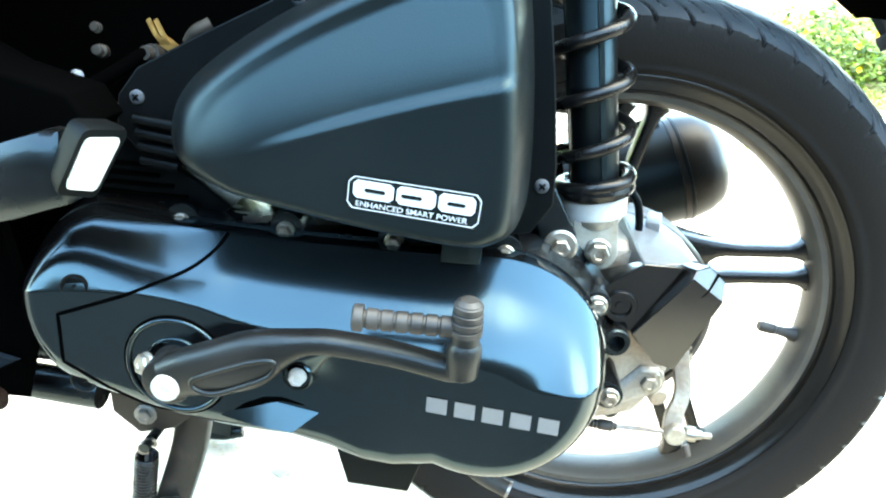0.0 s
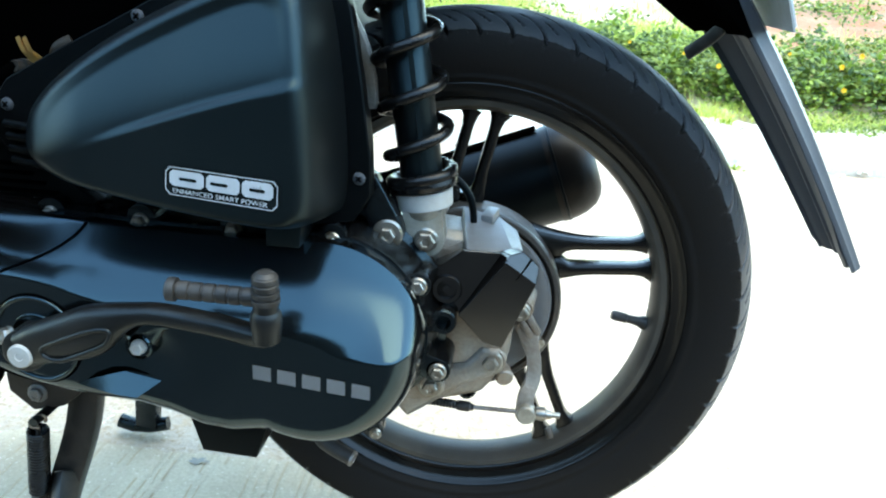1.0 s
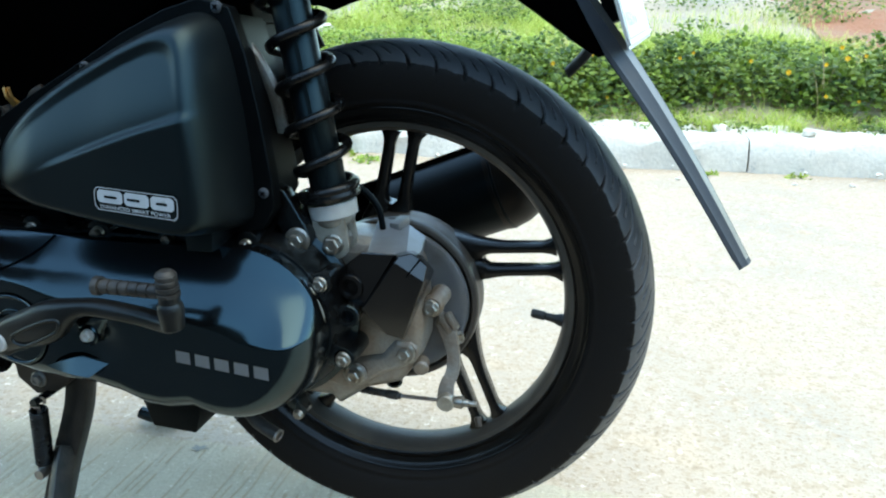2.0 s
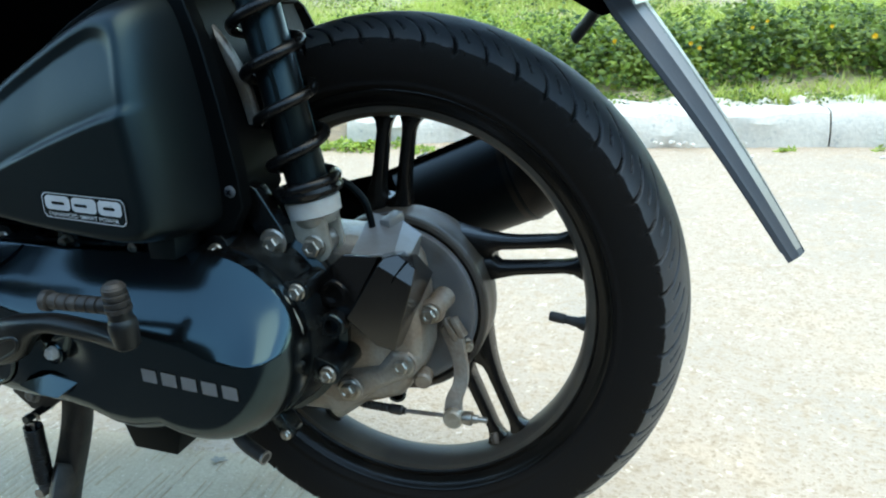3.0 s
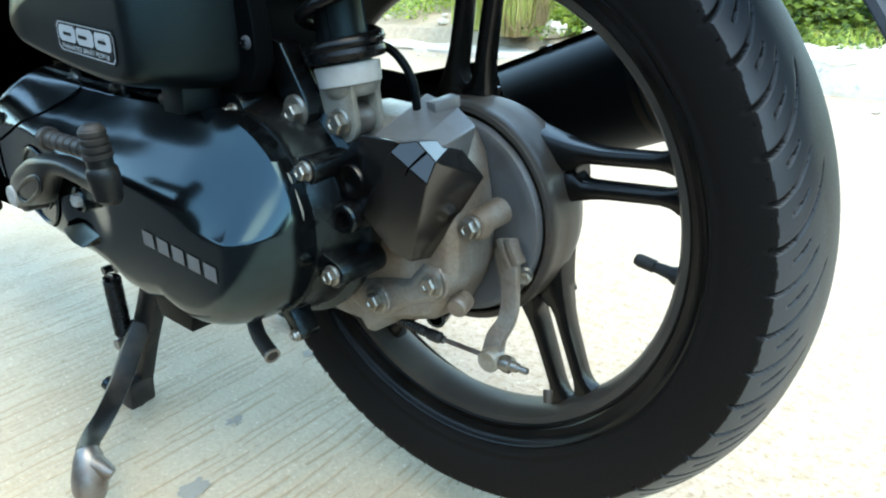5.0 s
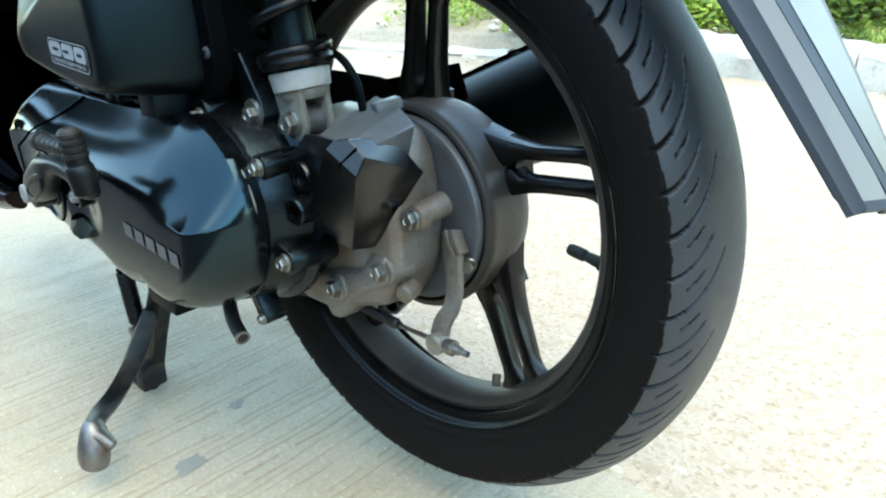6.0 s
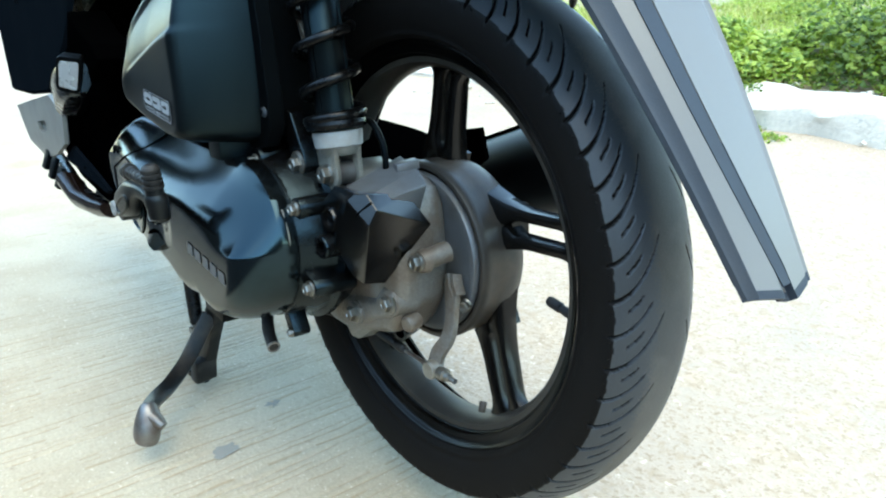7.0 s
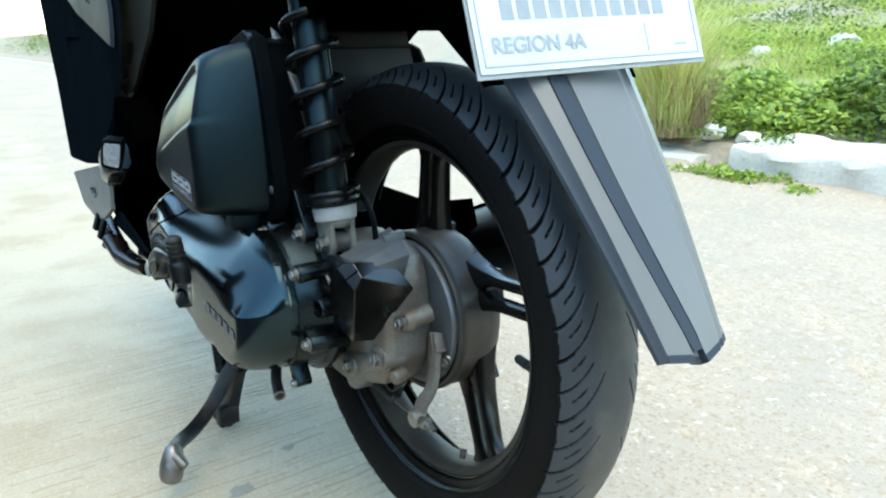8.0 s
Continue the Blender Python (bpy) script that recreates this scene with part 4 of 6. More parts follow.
rim_line = smooth_line([(-0.263, -0.2155, 0.2875), (-0.246, -0.2175, 0.2960), (-0.228, -0.2185, 0.3035), (-0.2165, -0.2185, 0.3045), (-0.2190, -0.2185, 0.2955), (-0.234, -0.2178, 0.2870), (-0.252, -0.2165, 0.2790), (-0.263, -0.2155, 0.2800), (-0.2655, -0.2152, 0.2840), (-0.263, -0.2155, 0.2875)], 4)
sweep(bm, rim_line, 0.0017, 8, caps=False)
part("rib", bm, M_KICK, kick, angle=60)
bm = bmesh.new()
rod(bm, (-0.2835, -0.168, 0.278), (-0.2835, -0.2085, 0.278), 0.0165, 0.015, 28)
part("hub", bm, M_KICK, kick, bevel=0.0012)
bm = bmesh.new()
turned(bm, (-0.2815, -0.2118, 0.2778), (0, -1, 0), [(0, 0.0084), (0.003, 0.0084), (0.004, 0.0074), (0.004, 0.003), (0.0034, 0.0026)], 28)
part("bolt", bm, M_COLLAR, kick, "pale flat bolt head")
hex_bolt("pinch_bolt", (-0.2985, -0.198, 0.283), kick, r=0.0065, flange=0.0072, height=0.006, axis=(-0.5, -0.8, 0.2))
bm = bmesh.new()
post0, post1 = V(-0.1125, -0.2222, 0.3095), V(-0.1120, -0.2257, 0.358)
turned(bm, post0, post1 - post0, [(0, 0.006), (0.002, 0.0085), (0.011, 0.0092), (0.016, 0.0098), (0.0205, 0.0092), (0.0225, 0.0078), (0.0275, 0.0078)], 22)
part("joint", bm, M_KICK, kick, angle=30)
bm = bmesh.new()
rows = []
for i in range(4):
    d = 0.0275 + i * 0.0046
    q = 0.0088 - 0.0003 * i
    rows += [(d, 0.0072), (d + 0.0006, q), (d + 0.0034, q), (d + 0.0040, 0.0072)]
rows += [(0.046, 0.0070), (0.048, 0.0045)]
turned(bm, post0, post1 - post0, rows, 26)
part("pedal_cap", bm, M_GRIP, kick, "ribbed black rubber cap", angle=30)
bm = bmesh.new()
rows = [(0, 0.0052)]
for i in range(6):
    d = 0.002 + i * 0.0078
    rows += [(d, 0.0058), (d + 0.0056, 0.0058), (d + 0.0062, 0.0049), (d + 0.0074, 0.0049)]
rows += [(0.0488, 0.0074), (0.0535, 0.0074), (0.0545, 0.006)]
turned(bm, (-0.1180, -0.2235, 0.3395), (-1, -0.05, 0.03), rows, 20)
part("pedal_grip", bm, M_GRIP, kick, "grey-black ribbed rubber pedal", angle=25)
bm = bmesh.new()
prism(bm, [(-0.2235, 0.3005), (-0.2200, 0.2880), (-0.2155, 0.2795), (-0.2085, 0.2745), (-0.2010, 0.2785), (-0.1960, 0.2880), (-0.1900, 0.2960), (-0.1800, 0.3015), (-0.1900, 0.3065), (-0.2100, 0.3055)], [(-0.1860, 0.0), (-0.1925, 0.0006), (-0.1960, 0.0022), (-0.1975, 0.0048)])
part("nut_boss", bm, M_PAINT, cover, angle=60)
bm = bmesh.new()
turned(bm, (-0.2085, -0.194, 0.2845), (0, -1, 0), [(0, 0.0095), (0.004, 0.0092), (0.005, 0.0082), (0.0035, 0.0072)], 24)
part("nut_seat", bm, M_PAINT, cover, angle=30)
hex_bolt("stay_nut", (-0.2085, -0.1955, 0.2845), cover, mat=M_COLLAR, r=0.005, flange=0.0062, height=0.007)
for x, z in ((-0.3455, 0.3225), (-0.3500, 0.2555)):
    bm = bmesh.new()
    turned(bm, (x, cover_face(x, z) + 0.002, z), (0, -1, 0), [(0, 0.0085), (0.0024, 0.0085), (0.0028, 0.0075), (0.0008, 0.006), (0.0008, 0.0025), (0.0016, 0.002)], 22)
    part("screw", bm, M_PLASTIC, cover)

# ---------------------------------------------------------------- air cleaner
AIR = [(-0.297, 0.404), (-0.299, 0.425), (-0.288, 0.444), (-0.262, 0.466), (-0.225, 0.49), (-0.185, 0.511), (-0.15, 0.527), (-0.122, 0.536), (-0.103, 0.531), (-0.094, 0.508), (-0.087, 0.465), (-0.083, 0.42), (-0.083, 0.385),
       (-0.09, 0.372), (-0.11, 0.3665), (-0.16, 0.3705), (-0.22, 0.379), (-0.27, 0.389)]


def air_cleaner():
    root = tagged(group("air_cleaner", scooter), "matt black plastic air cleaner box with raised cover")
    flange = [(-0.337, 0.41), (-0.335, 0.43), (-0.322, 0.447), (-0.285, 0.468), (-0.245, 0.489), (-0.225, 0.5), (-0.19, 0.52), (-0.15, 0.538), (-0.118, 0.547), (-0.093, 0.54), (-0.082, 0.505), (-0.074, 0.46), (-0.067, 0.41), (-0.066, 0.385),
              (-0.078, 0.366), (-0.11, 0.360), (-0.16, 0.364), (-0.22, 0.373), (-0.285, 0.386), (-0.325, 0.396)]
    bm = bmesh.new()
    prism(bm, flange, [(-0.137, 0.001), (-0.136, 0), (-0.124, 0), (-0.123, 0.001), (-0.120, 0.007), (-0.06, 0.012)])
    part("case", bm, M_PLASTIC, root, angle=35)
    # cover: offset rings, with a crease that runs from low in front to high behind
    bm = bmesh.new()
    cyc = [Vector(p) for p in AIR]
    fine = []
    m = len(cyc)
    for i in range(m):
        p0, p1, p2, p3 = cyc[i - 1], cyc[i], cyc[(i + 1) % m], cyc[(i + 2) % m]
        for k in range(18):
            t = k / 18
            fine.append(0.5 * ((2 * p1) + (p2 - p0) * t + (2 * p0 - 5 * p1 + 4 * p2 - p3) * t * t + (3 * p1 - p0 - 3 * p2 + p3) * t ** 3))
    cx, cz = -0.165, 0.425

    def face(x, z, t):
        """Depth of the cover: t = 0 at the rim, 1 in the middle. A rounded step runs across it; above the step the face leans back."""
        bend = max(0.0, -0.236 - x)
        full = 0.066 - 0.36 * bend * bend / (bend + 0.05) - 0.03 * max(0, -0.1 - x)
        h = full * (1 - (1 - min(1, t / 0.24)) ** 2.6)
        line = 0.462 + 0.26 * (x + 0.099) - 0.6 * min(0.0, x + 0.099) ** 2
        up = z - line
        if up > 0:
            on = min(1, t / 0.24)
            run = ease((x + 0.245) / 0.07)
            h -= (0.0042 * run * ease(up / 0.0065) + 0.42 * up * up / (up + 0.022)) * on
        return -0.137 - max(0, h)
    ts = [0, 0.015, 0.03, 0.05, 0.075, 0.10, 0.13, 0.16, 0.20, 0.24, 0.28, 0.32, 0.36] + [0.36 + 0.64 * k / 44 for k in range(1, 44)]
    rings = []
    for t in ts:
        r = []
        for p in fine:
            x, z = p.x + (cx - p.x) * t, p.y + (cz - p.y) * t
            r.append((x, face(x, z, t), z))
        rings.append(r)
    vs = loft(bm, rings, caps=False)
    c = bm.verts.new((cx, face(cx, cz, 1), cz))
    for i in range(len(vs[-1])):
        bm.faces.new((vs[-1][i], vs[-1][(i + 1) % len(vs[-1])], c))
    skin = BVHTree.FromBMesh(bm)
    cov = part("cover", bm, M_AIRBOX, root, "matt black cover with a creased outer face", angle=60)

    def on_face(x, z):
        hit = skin.ray_cast((x, -1, z), (0, 1, 0))
        return hit[0].y

    # badge
    tl, tr, br, bl = V(-0.1805, 0.4105), V(-0.1105, 0.4065), V(-0.1115, 0.3885), V(-0.1815, 0.3935)

    def uv(u, w):
        p = (tl * (1 - u) + tr * u) * (1 - w) + (bl * (1 - u) + br * u) * w
        return (p.x, p.y)

    def plaque(name, outline, lift, mat, parent, label="", hole=None):
        """A thin plate that lies on the cover: an outline in badge units, filled from its middle, or a ring round a hole."""
        bm = bmesh.new()

        def put(u, w):
            x, z = uv(u, w)
            return bm.verts.new((x, on_face(x, z) - lift, z))
        dense = []
        for (u0, w0), (u1, w1) in zip(outline, outline[1:] + outline[:1]):
            k = max(1, int(abs(u1 - u0) / 0.08))
            dense += [(u0 + (u1 - u0) * i / k, w0 + (w1 - w0) * i / k) for i in range(k)]
        cu, cw = sum(q[0] for q in dense) / len(dense), sum(q[1] for q in dense) / len(dense)
        rows = [[put(cu + (u - cu) * q, cw + (w - cw) * q2) for u, w in dense] for q, q2 in ([(1, 1), hole] if hole else [(1, 1), (0.66, 0.66), (0.33, 0.33)])]
        n = len(dense)
        for r0, r1 in zip(rows, rows[1:]):
            for i in range(n):
                bm.faces.new((r0[i], r0[(i + 1) % n], r1[(i + 1) % n], r1[i]))
        if not hole:
            mid = put(cu, cw)
            for i in range(n):
                bm.faces.new((rows[-1][i], rows[-1][(i + 1) % n], mid))
        return part(name, bm, mat, parent, label)

    def cut(u0, w0, u1, w1, cu, cw):
        return [(u0 + cu, w0), (u1 - cu, w0), (u1, w0 + cw), (u1, w1 - cw), (u1 - cu, w1), (u0 + cu, w1), (u0, w1 - cw), (u0, w0 + cw)]
    badge = plaque("badge", cut(-0.02, -0.07, 1.02, 1.07, 0.045, 0.2), 0.0005, M_PAINT, root, "small black and silver maker's badge")
    plaque("border", cut(-0.005, -0.02, 1.005, 1.02, 0.04, 0.18), 0.0008, M_SILVER, badge, hole=(0.984, 0.93))
    # the emblem as plain slotted blocks
    for u0, u1, slot in ((0.035, 0.345, (0.12, 0.28)), (0.365, 0.665, (0.40, 0.56)), (0.685, 0.965, (0.75, 0.89))):
        plaque("emblem_block", cut(u0, 0.08, u1, 0.66, 0.03, 0.12), 0.0010, M_SILVER, badge, "plain silver block")
        plaque("emblem_slot", cut(slot[0], 0.32, slot[1], 0.44, 0.01, 0.04), 0.0013, M_PAINT, badge)
    words = flat_text("ENHANCED SMART POWER", M_SILVER, 0.00012)
    ext = [max(v.co[k] for v in words.data.vertices) for k in (0, 1)]
    for v in words.data.vertices:
        x, z = uv(0.06 + 0.86 * v.co.x / ext[0], 0.92 - 0.17 * v.co.y / ext[1])
        v.co = (x, on_face(x, z) - 0.0011, z)
    words.parent = badge
    for x, z in ((-0.323, 0.4295), (-0.2245, 0.494), (-0.0745, 0.397), (-0.103, 0.54)):
        cross_screw("screw", (x, -0.1365, z), root)
    # cooling ribs on the front flange
    for k in range(4):
        bm = bmesh.new()
        z = 0.4165 - 0.0085 * k
        rod(bm, (-0.325 + 0.001 * k, -0.139, z), (-0.297, -0.142, z - 0.002), 0.0028, 0.0032, 10)
        part("rib", bm, M_PLASTIC, root)
    # foot bracket below the box
    bm = bmesh.new()
    prism(bm, [(-0.131, 0.370), (-0.131, 0.3525), (-0.108, 0.3530), (-0.1065, 0.370)], [(-0.166, 0.0), (-0.13, 0), (-0.10, 0)])
    part("bracket", bm, M_AIRBOX, root, bevel=0.0008)
    return root


air_cleaner()

# ---------------------------------------------------------------- shock absorber
shock = tagged(group("shock_absorber", scooter), "black coil-spring shock absorber with pale lower collar")
S0, S1 = V(-0.0335, -0.091, 0.3775), V(-0.0735, -0.094, 0.612)
SD = (S1 - S0).normalized()
bm = bmesh.new()
turned(bm, S0, SD, [(0.0, 0.0165), (0.012, 0.0165), (0.0125, 0.0158), (0.075, 0.0158), (0.0765, 0.0166), (0.079, 0.0166), (0.0805, 0.0158), (0.235, 0.0158)], 32)
part("damper", bm, M_AIRBOX, shock, angle=30)
for k in range(3):
    bm = bmesh.new()
    x, y, z = basis(SD)
    a = 2.1 + 2.09 * k
    off = (x * math.cos(a) + y * math.sin(a)) * 0.0157
    bar(bm, [S0 + SD * 0.014 + off, S0 + SD * 0.2 + off], (0.0035, 0.002), up=off)
    part("rib", bm, M_AIRBOX, shock)
bm = bmesh.new()
turned(bm, S0 - SD * 0.002, SD, [(-0.007, 0.018), (-0.006, 0.0205), (0.005, 0.0215), (0.0065, 0.0212), (0.0072, 0.0165)], 40)
part("collar", bm, M_COLLAR, shock, "off-white spring collar", angle=30)
bm = bmesh.new()
x, y, z = basis(SD)
turns, pts = 7.6, []
N = 420
for i in range(N + 1):
    t = i / N
    ph = turns * 2 * math.pi * t + 0.6
    k = t * turns
    h = 0.011 + (0.0085 * k if k < 0.9 else 0.00765 + 0.0345 * (k - 0.9))
    pts.append(S0 + SD * h + (x * math.cos(ph) + y * math.sin(ph)) * 0.0232)
sweep(bm, pts, 0.0043, 10)
part("coil_spring", bm, M_SPRING, shock, "black enamelled coil spring", angle=60)
bm = bmesh.new()
turned(bm, S0 + SD * 0.006, SD, [(0, 0.0200), (0.001, 0.0252), (0.0045, 0.0268), (0.0075, 0.0262), (0.0085, 0.0220), (0.0085, 0.0160)], 40)
part("spring_seat", bm, M_SPRING, shock, "black lower spring seat", angle=30)
# clevis
for dy in (-0.011, 0.011):
    bm = bmesh.new()
    c = V(-0.029, -0.091 + dy, 0.347)
    w = 0.0135
    o = [(c.x + w * math.cos(radians(a)), c.z + w * math.sin(radians(a))) for a in range(190, 372, 13)]
    o += [(-0.0185, 0.366), (-0.018, 0.3735), (-0.048, 0.3695), (-0.0475, 0.36)]
    prism(bm, o, [(c.y - 0.0024, 0.0008), (c.y - 0.0018, 0), (c.y + 0.0018, 0), (c.y + 0.0024, 0.0008)])
    part("clevis_plate", bm, M_CLEAN, shock, "dull silver clevis plate")
bm = bmesh.new()
rod(bm, (-0.029, -0.099, 0.347), (-0.029, -0.083, 0.347), 0.0105, n=22)
part("bush", bm, M_STEEL, shock)
bm = bmesh.new()
turned(bm, S0 - SD * 0.016, SD, [(0, 0.0145), (0.004, 0.0175), (0.008, 0.0175)], 24)
part("clevis_cap", bm, M_CLEAN, shock)
hex_bolt("bolt", (-0.029, -0.1045, 0.347), shock, r=0.0076, flange=0.0092, height=0.0085)
# stay with its own bolt, just ahead of the shock
bm = bmesh.new()
prism(bm, [(-0.0675, 0.350), (-0.062, 0.3415), (-0.05, 0.3415), (-0.0445, 0.352), (-0.047, 0.362), (-0.066, 0.395), (-0.078, 0.40), (-0.077, 0.375)], [(-0.118, 0.001), (-0.117, 0), (-0.103, 0), (-0.102, 0.001)])
stay = part("stay", bm, M_CASE, scooter, "black bracket between case and air cleaner", bevel=0.0008)
hex_bolt("bolt", (-0.056, -0.118, 0.353), stay, r=0.0062, flange=0.0112, height=0.0075, mat=M_ZINC)
for k in range(3):
    bm = bmesh.new()
    bar(bm, [(-0.058 - 0.006 * k, -0.112 + 0.004 * k, 0.357), (-0.088 - 0.008 * k, -0.112 + 0.004 * k, 0.388 - 0.008 * k)], (0.0042, 0.006), up=(0, 1, 0))
    part("web", bm, M_CASE, stay)
# casting arm that carries the shock
bm = bmesh.new()
prism(bm, [(-0.075, 0.335), (-0.062, 0.347), (-0.035, 0.335), (-0.015, 0.334), (0.0, 0.343), (0.012, 0.350), (0.012, 0.33), (-0.05, 0.32)], [(-0.084, 0.001), (-0.082, 0), (-0.06, 0)])
part("arm", bm, M_ALU, gear, bevel=0.001)
# vent hose curling behind the shock
bm = bmesh.new()
sweep(bm, smooth_line([(-0.03, -0.068, 0.393), (-0.016, -0.068, 0.389), (-0.006, -0.068, 0.381), (0.001, -0.068, 0.370), (0.004, -0.068, 0.353), (0.003, -0.068, 0.343)], 6), 0.0029, 12)
part("hose", bm, M_PLASTIC, scooter, "thin black rubber hose")

# ---------------------------------------------------------------- silencer on the far side
sil = tagged(group("silencer", scooter), "black silencer with a dark conical end behind the wheel")
Q1 = V(0.076, 0.145, 0.3505)
QD = V(1, 0, 0.395).normalized()
bm = bmesh.new()
turned(bm, Q1, QD, [(-0.42, 0.03), (-0.38, 0.042), (-0.30, 0.0495), (-0.1, 0.0505), (-0.001, 0.0505)], 48)
part("body", bm, M_SIL, sil, "satin black silencer body", angle=30)
bm = bmesh.new()
turned(bm, Q1, QD, [(-0.001, 0.0515), (0.003, 0.0515), (0.012, 0.0508), (0.024, 0.0485), (0.036, 0.043), (0.043, 0.035), (0.046, 0.027), (0.043, 0.021), (0.02, 0.018)], 48)
cap = part("end_cap", bm, M_SILCAP, sil, "matt dark end cap dusted brown", angle=30)
bm = bmesh.new()
turned(bm, Q1, QD, [(0.0045, 0.0505), (0.0050, 0.0522), (0.0075, 0.0522), (0.0080, 0.0505)], 48, caps=False)
part("seam_ring", bm, M_SIL, cap)
bm = bmesh.new()
up = V(0, -1, 0).cross(QD).normalized()
rr = []
for d in (-0.42, -0.20, -0.06, -0.004):
    ring = []
    for a in range(-96, 13, 9):
        t = radians(a)
        ring.append(Q1 + QD * d + (up * math.cos(t) + V(0, -1, 0) * math.sin(t)) * 0.0545)
    for a in range(12, -97, -9):
        t = radians(a)
        ring.append(Q1 + QD * d + (up * math.cos(t) + V(0, -1, 0) * math.sin(t)) * 0.0530)
    rr.append(ring)
loft(bm, rr)
part("heat_shield", bm, M_DARK, sil, "black heat shield over the silencer")
for d in (-0.30, -0.09):
    bm = bmesh.new()
    p = Q1 + QD * d + up * 0.0495
    rod(bm, p, p + up * 0.0065, 0.006, n=12)
    part("shield_post", bm, M_STEEL, sil)
bm = bmesh.new()
prism(bm, [(-0.13, 0.345), (-0.04, 0.365), (-0.03, 0.335), (-0.05, 0.32), (-0.14, 0.315)], [(0.078, 0), (0.084, 0)])
part("hanger", bm, M_DARK, sil, "black hanger plate", bevel=0.001)

# ---------------------------------------------------------------- rear mudguard flap and plate
FLAP_TOP, FLAP_BOT = (0.150, 0.575), (0.318, 0.331)


def groove_at(t):
    """Where the dark groove lies across the flap: -1 and 1 are the edges."""
    return -0.54 + (0.6 if t < 0.5 else 1.6) * (t - 0.5) ** 2


def side_depth(t):
    return -0.013 + 0.008 * t


def band_at(t):
    """Width of the dark edge band: broad above, narrow at the tip."""
    return 0.13 - 0.04 * min(1.0, t / 0.6)


def flap():
    """A tapering flap with a raised middle band between two grooves; it thins and narrows to a cut tip."""
    bm = bmesh.new()
    rows = 26
    def prof_at(t):
        g = groove_at(t)
        b = band_at(t)
        d = side_depth(t)
        return [(-1.0, d - 0.003), (-0.965, d * 0.98), (b - 1.0, d * 0.24), (b - 0.95, d * 0.14), (g - 0.165, 0.0034), (g - 0.135, -0.0022), (g + 0.135, -0.0022), (g + 0.155, 0.0038), (0.50, 0.0036), (0.56, 0.0018), (0.62, 0.0016), (0.68, 0.0026), (0.80, d * 0.22), (0.86, d * 0.40), (0.965, d * 0.7), (1.0, d - 0.003)]
    rings = []
    dx, dz = FLAP_BOT[0] - FLAP_TOP[0], FLAP_BOT[1] - FLAP_TOP[1]
    ln = math.hypot(dx, dz)
    nx, nz = -dz / ln, dx / ln
    ts = [i / rows for i in range(rows)] + [0.982, 1.0]
    for i, t in enumerate(ts):
        w = 0.074 + (0.0345 - 0.074) * t
        bow = 0.006 * math.sin(math.pi * t)
        cx, cz = FLAP_TOP[0] + dx * t + nx * bow, FLAP_TOP[1] + dz * t + nz * bow
        front, back = [], []
        for s, q in prof_at(t):
            end = 0.010 * (1 - abs(s)) * (1 if t > 0.97 else 0)
            q2 = q * (0.8 if t > 0.97 else 1)
            ox, oz = (dx / ln) * end, (dz / ln) * end
            p = V(cx + nx * (q2 + 0.002) + ox, w * s, cz + nz * (q2 + 0.002) + oz)
            front.append(p)
            back.append(p - V(nx, 0, nz) * 0.003 * (1 if abs(s) < 0.99 else 0.6))
        rings.append(front + back[::-1])
    loft(bm, rings)
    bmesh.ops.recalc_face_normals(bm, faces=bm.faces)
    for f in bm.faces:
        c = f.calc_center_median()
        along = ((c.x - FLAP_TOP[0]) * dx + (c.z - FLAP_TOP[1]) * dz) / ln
        # faces turned away and the tip's end get their shade as a darker colour
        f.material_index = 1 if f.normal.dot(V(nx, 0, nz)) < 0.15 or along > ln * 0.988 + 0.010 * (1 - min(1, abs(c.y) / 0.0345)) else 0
    ob = part("mudguard_flap", bm, [M_FLAP, M_FLAPDARK], scooter, "grey plastic mudguard flap with two dark grooves, dusty at the tip, shaded sides coloured dark", angle=25)
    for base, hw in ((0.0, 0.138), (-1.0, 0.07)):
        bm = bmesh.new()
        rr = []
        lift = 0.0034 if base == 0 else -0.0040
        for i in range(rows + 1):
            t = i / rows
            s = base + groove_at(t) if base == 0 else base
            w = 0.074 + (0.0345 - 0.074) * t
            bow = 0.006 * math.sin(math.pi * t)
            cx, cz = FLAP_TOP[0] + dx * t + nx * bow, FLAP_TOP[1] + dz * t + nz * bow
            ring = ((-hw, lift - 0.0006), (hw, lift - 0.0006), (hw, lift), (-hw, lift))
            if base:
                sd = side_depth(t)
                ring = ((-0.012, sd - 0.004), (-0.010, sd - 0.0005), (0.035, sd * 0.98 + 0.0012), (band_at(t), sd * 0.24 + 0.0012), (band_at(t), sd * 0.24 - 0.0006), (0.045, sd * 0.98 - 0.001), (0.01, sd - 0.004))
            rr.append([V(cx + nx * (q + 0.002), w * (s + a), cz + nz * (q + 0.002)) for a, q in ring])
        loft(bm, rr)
        part("groove" if base == 0 else "edge_band", bm, M_FLAPEDGE if base else M_FLAPDARK, ob, "edge band coloured blue-grey as in shade" if base else "dark blue-grey groove")
    return ob


flap_ob = flap()
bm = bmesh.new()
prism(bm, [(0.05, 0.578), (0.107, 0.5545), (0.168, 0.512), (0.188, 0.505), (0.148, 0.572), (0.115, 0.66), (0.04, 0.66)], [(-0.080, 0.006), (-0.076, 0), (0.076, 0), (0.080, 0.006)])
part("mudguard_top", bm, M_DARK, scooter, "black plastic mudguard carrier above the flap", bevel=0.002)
# plate bracket arm and plate
plate = tagged(group("number_plate", scooter), "white plate on the mudguard, worded region and number")
PO, PX, PZ = V(0.2065, -0.1005, 0.514), V(0.11, 0.99, 0.035).normalized(), V(-0.34, 0.03, 0.94).normalized()
PN = PX.cross(PZ).normalized()


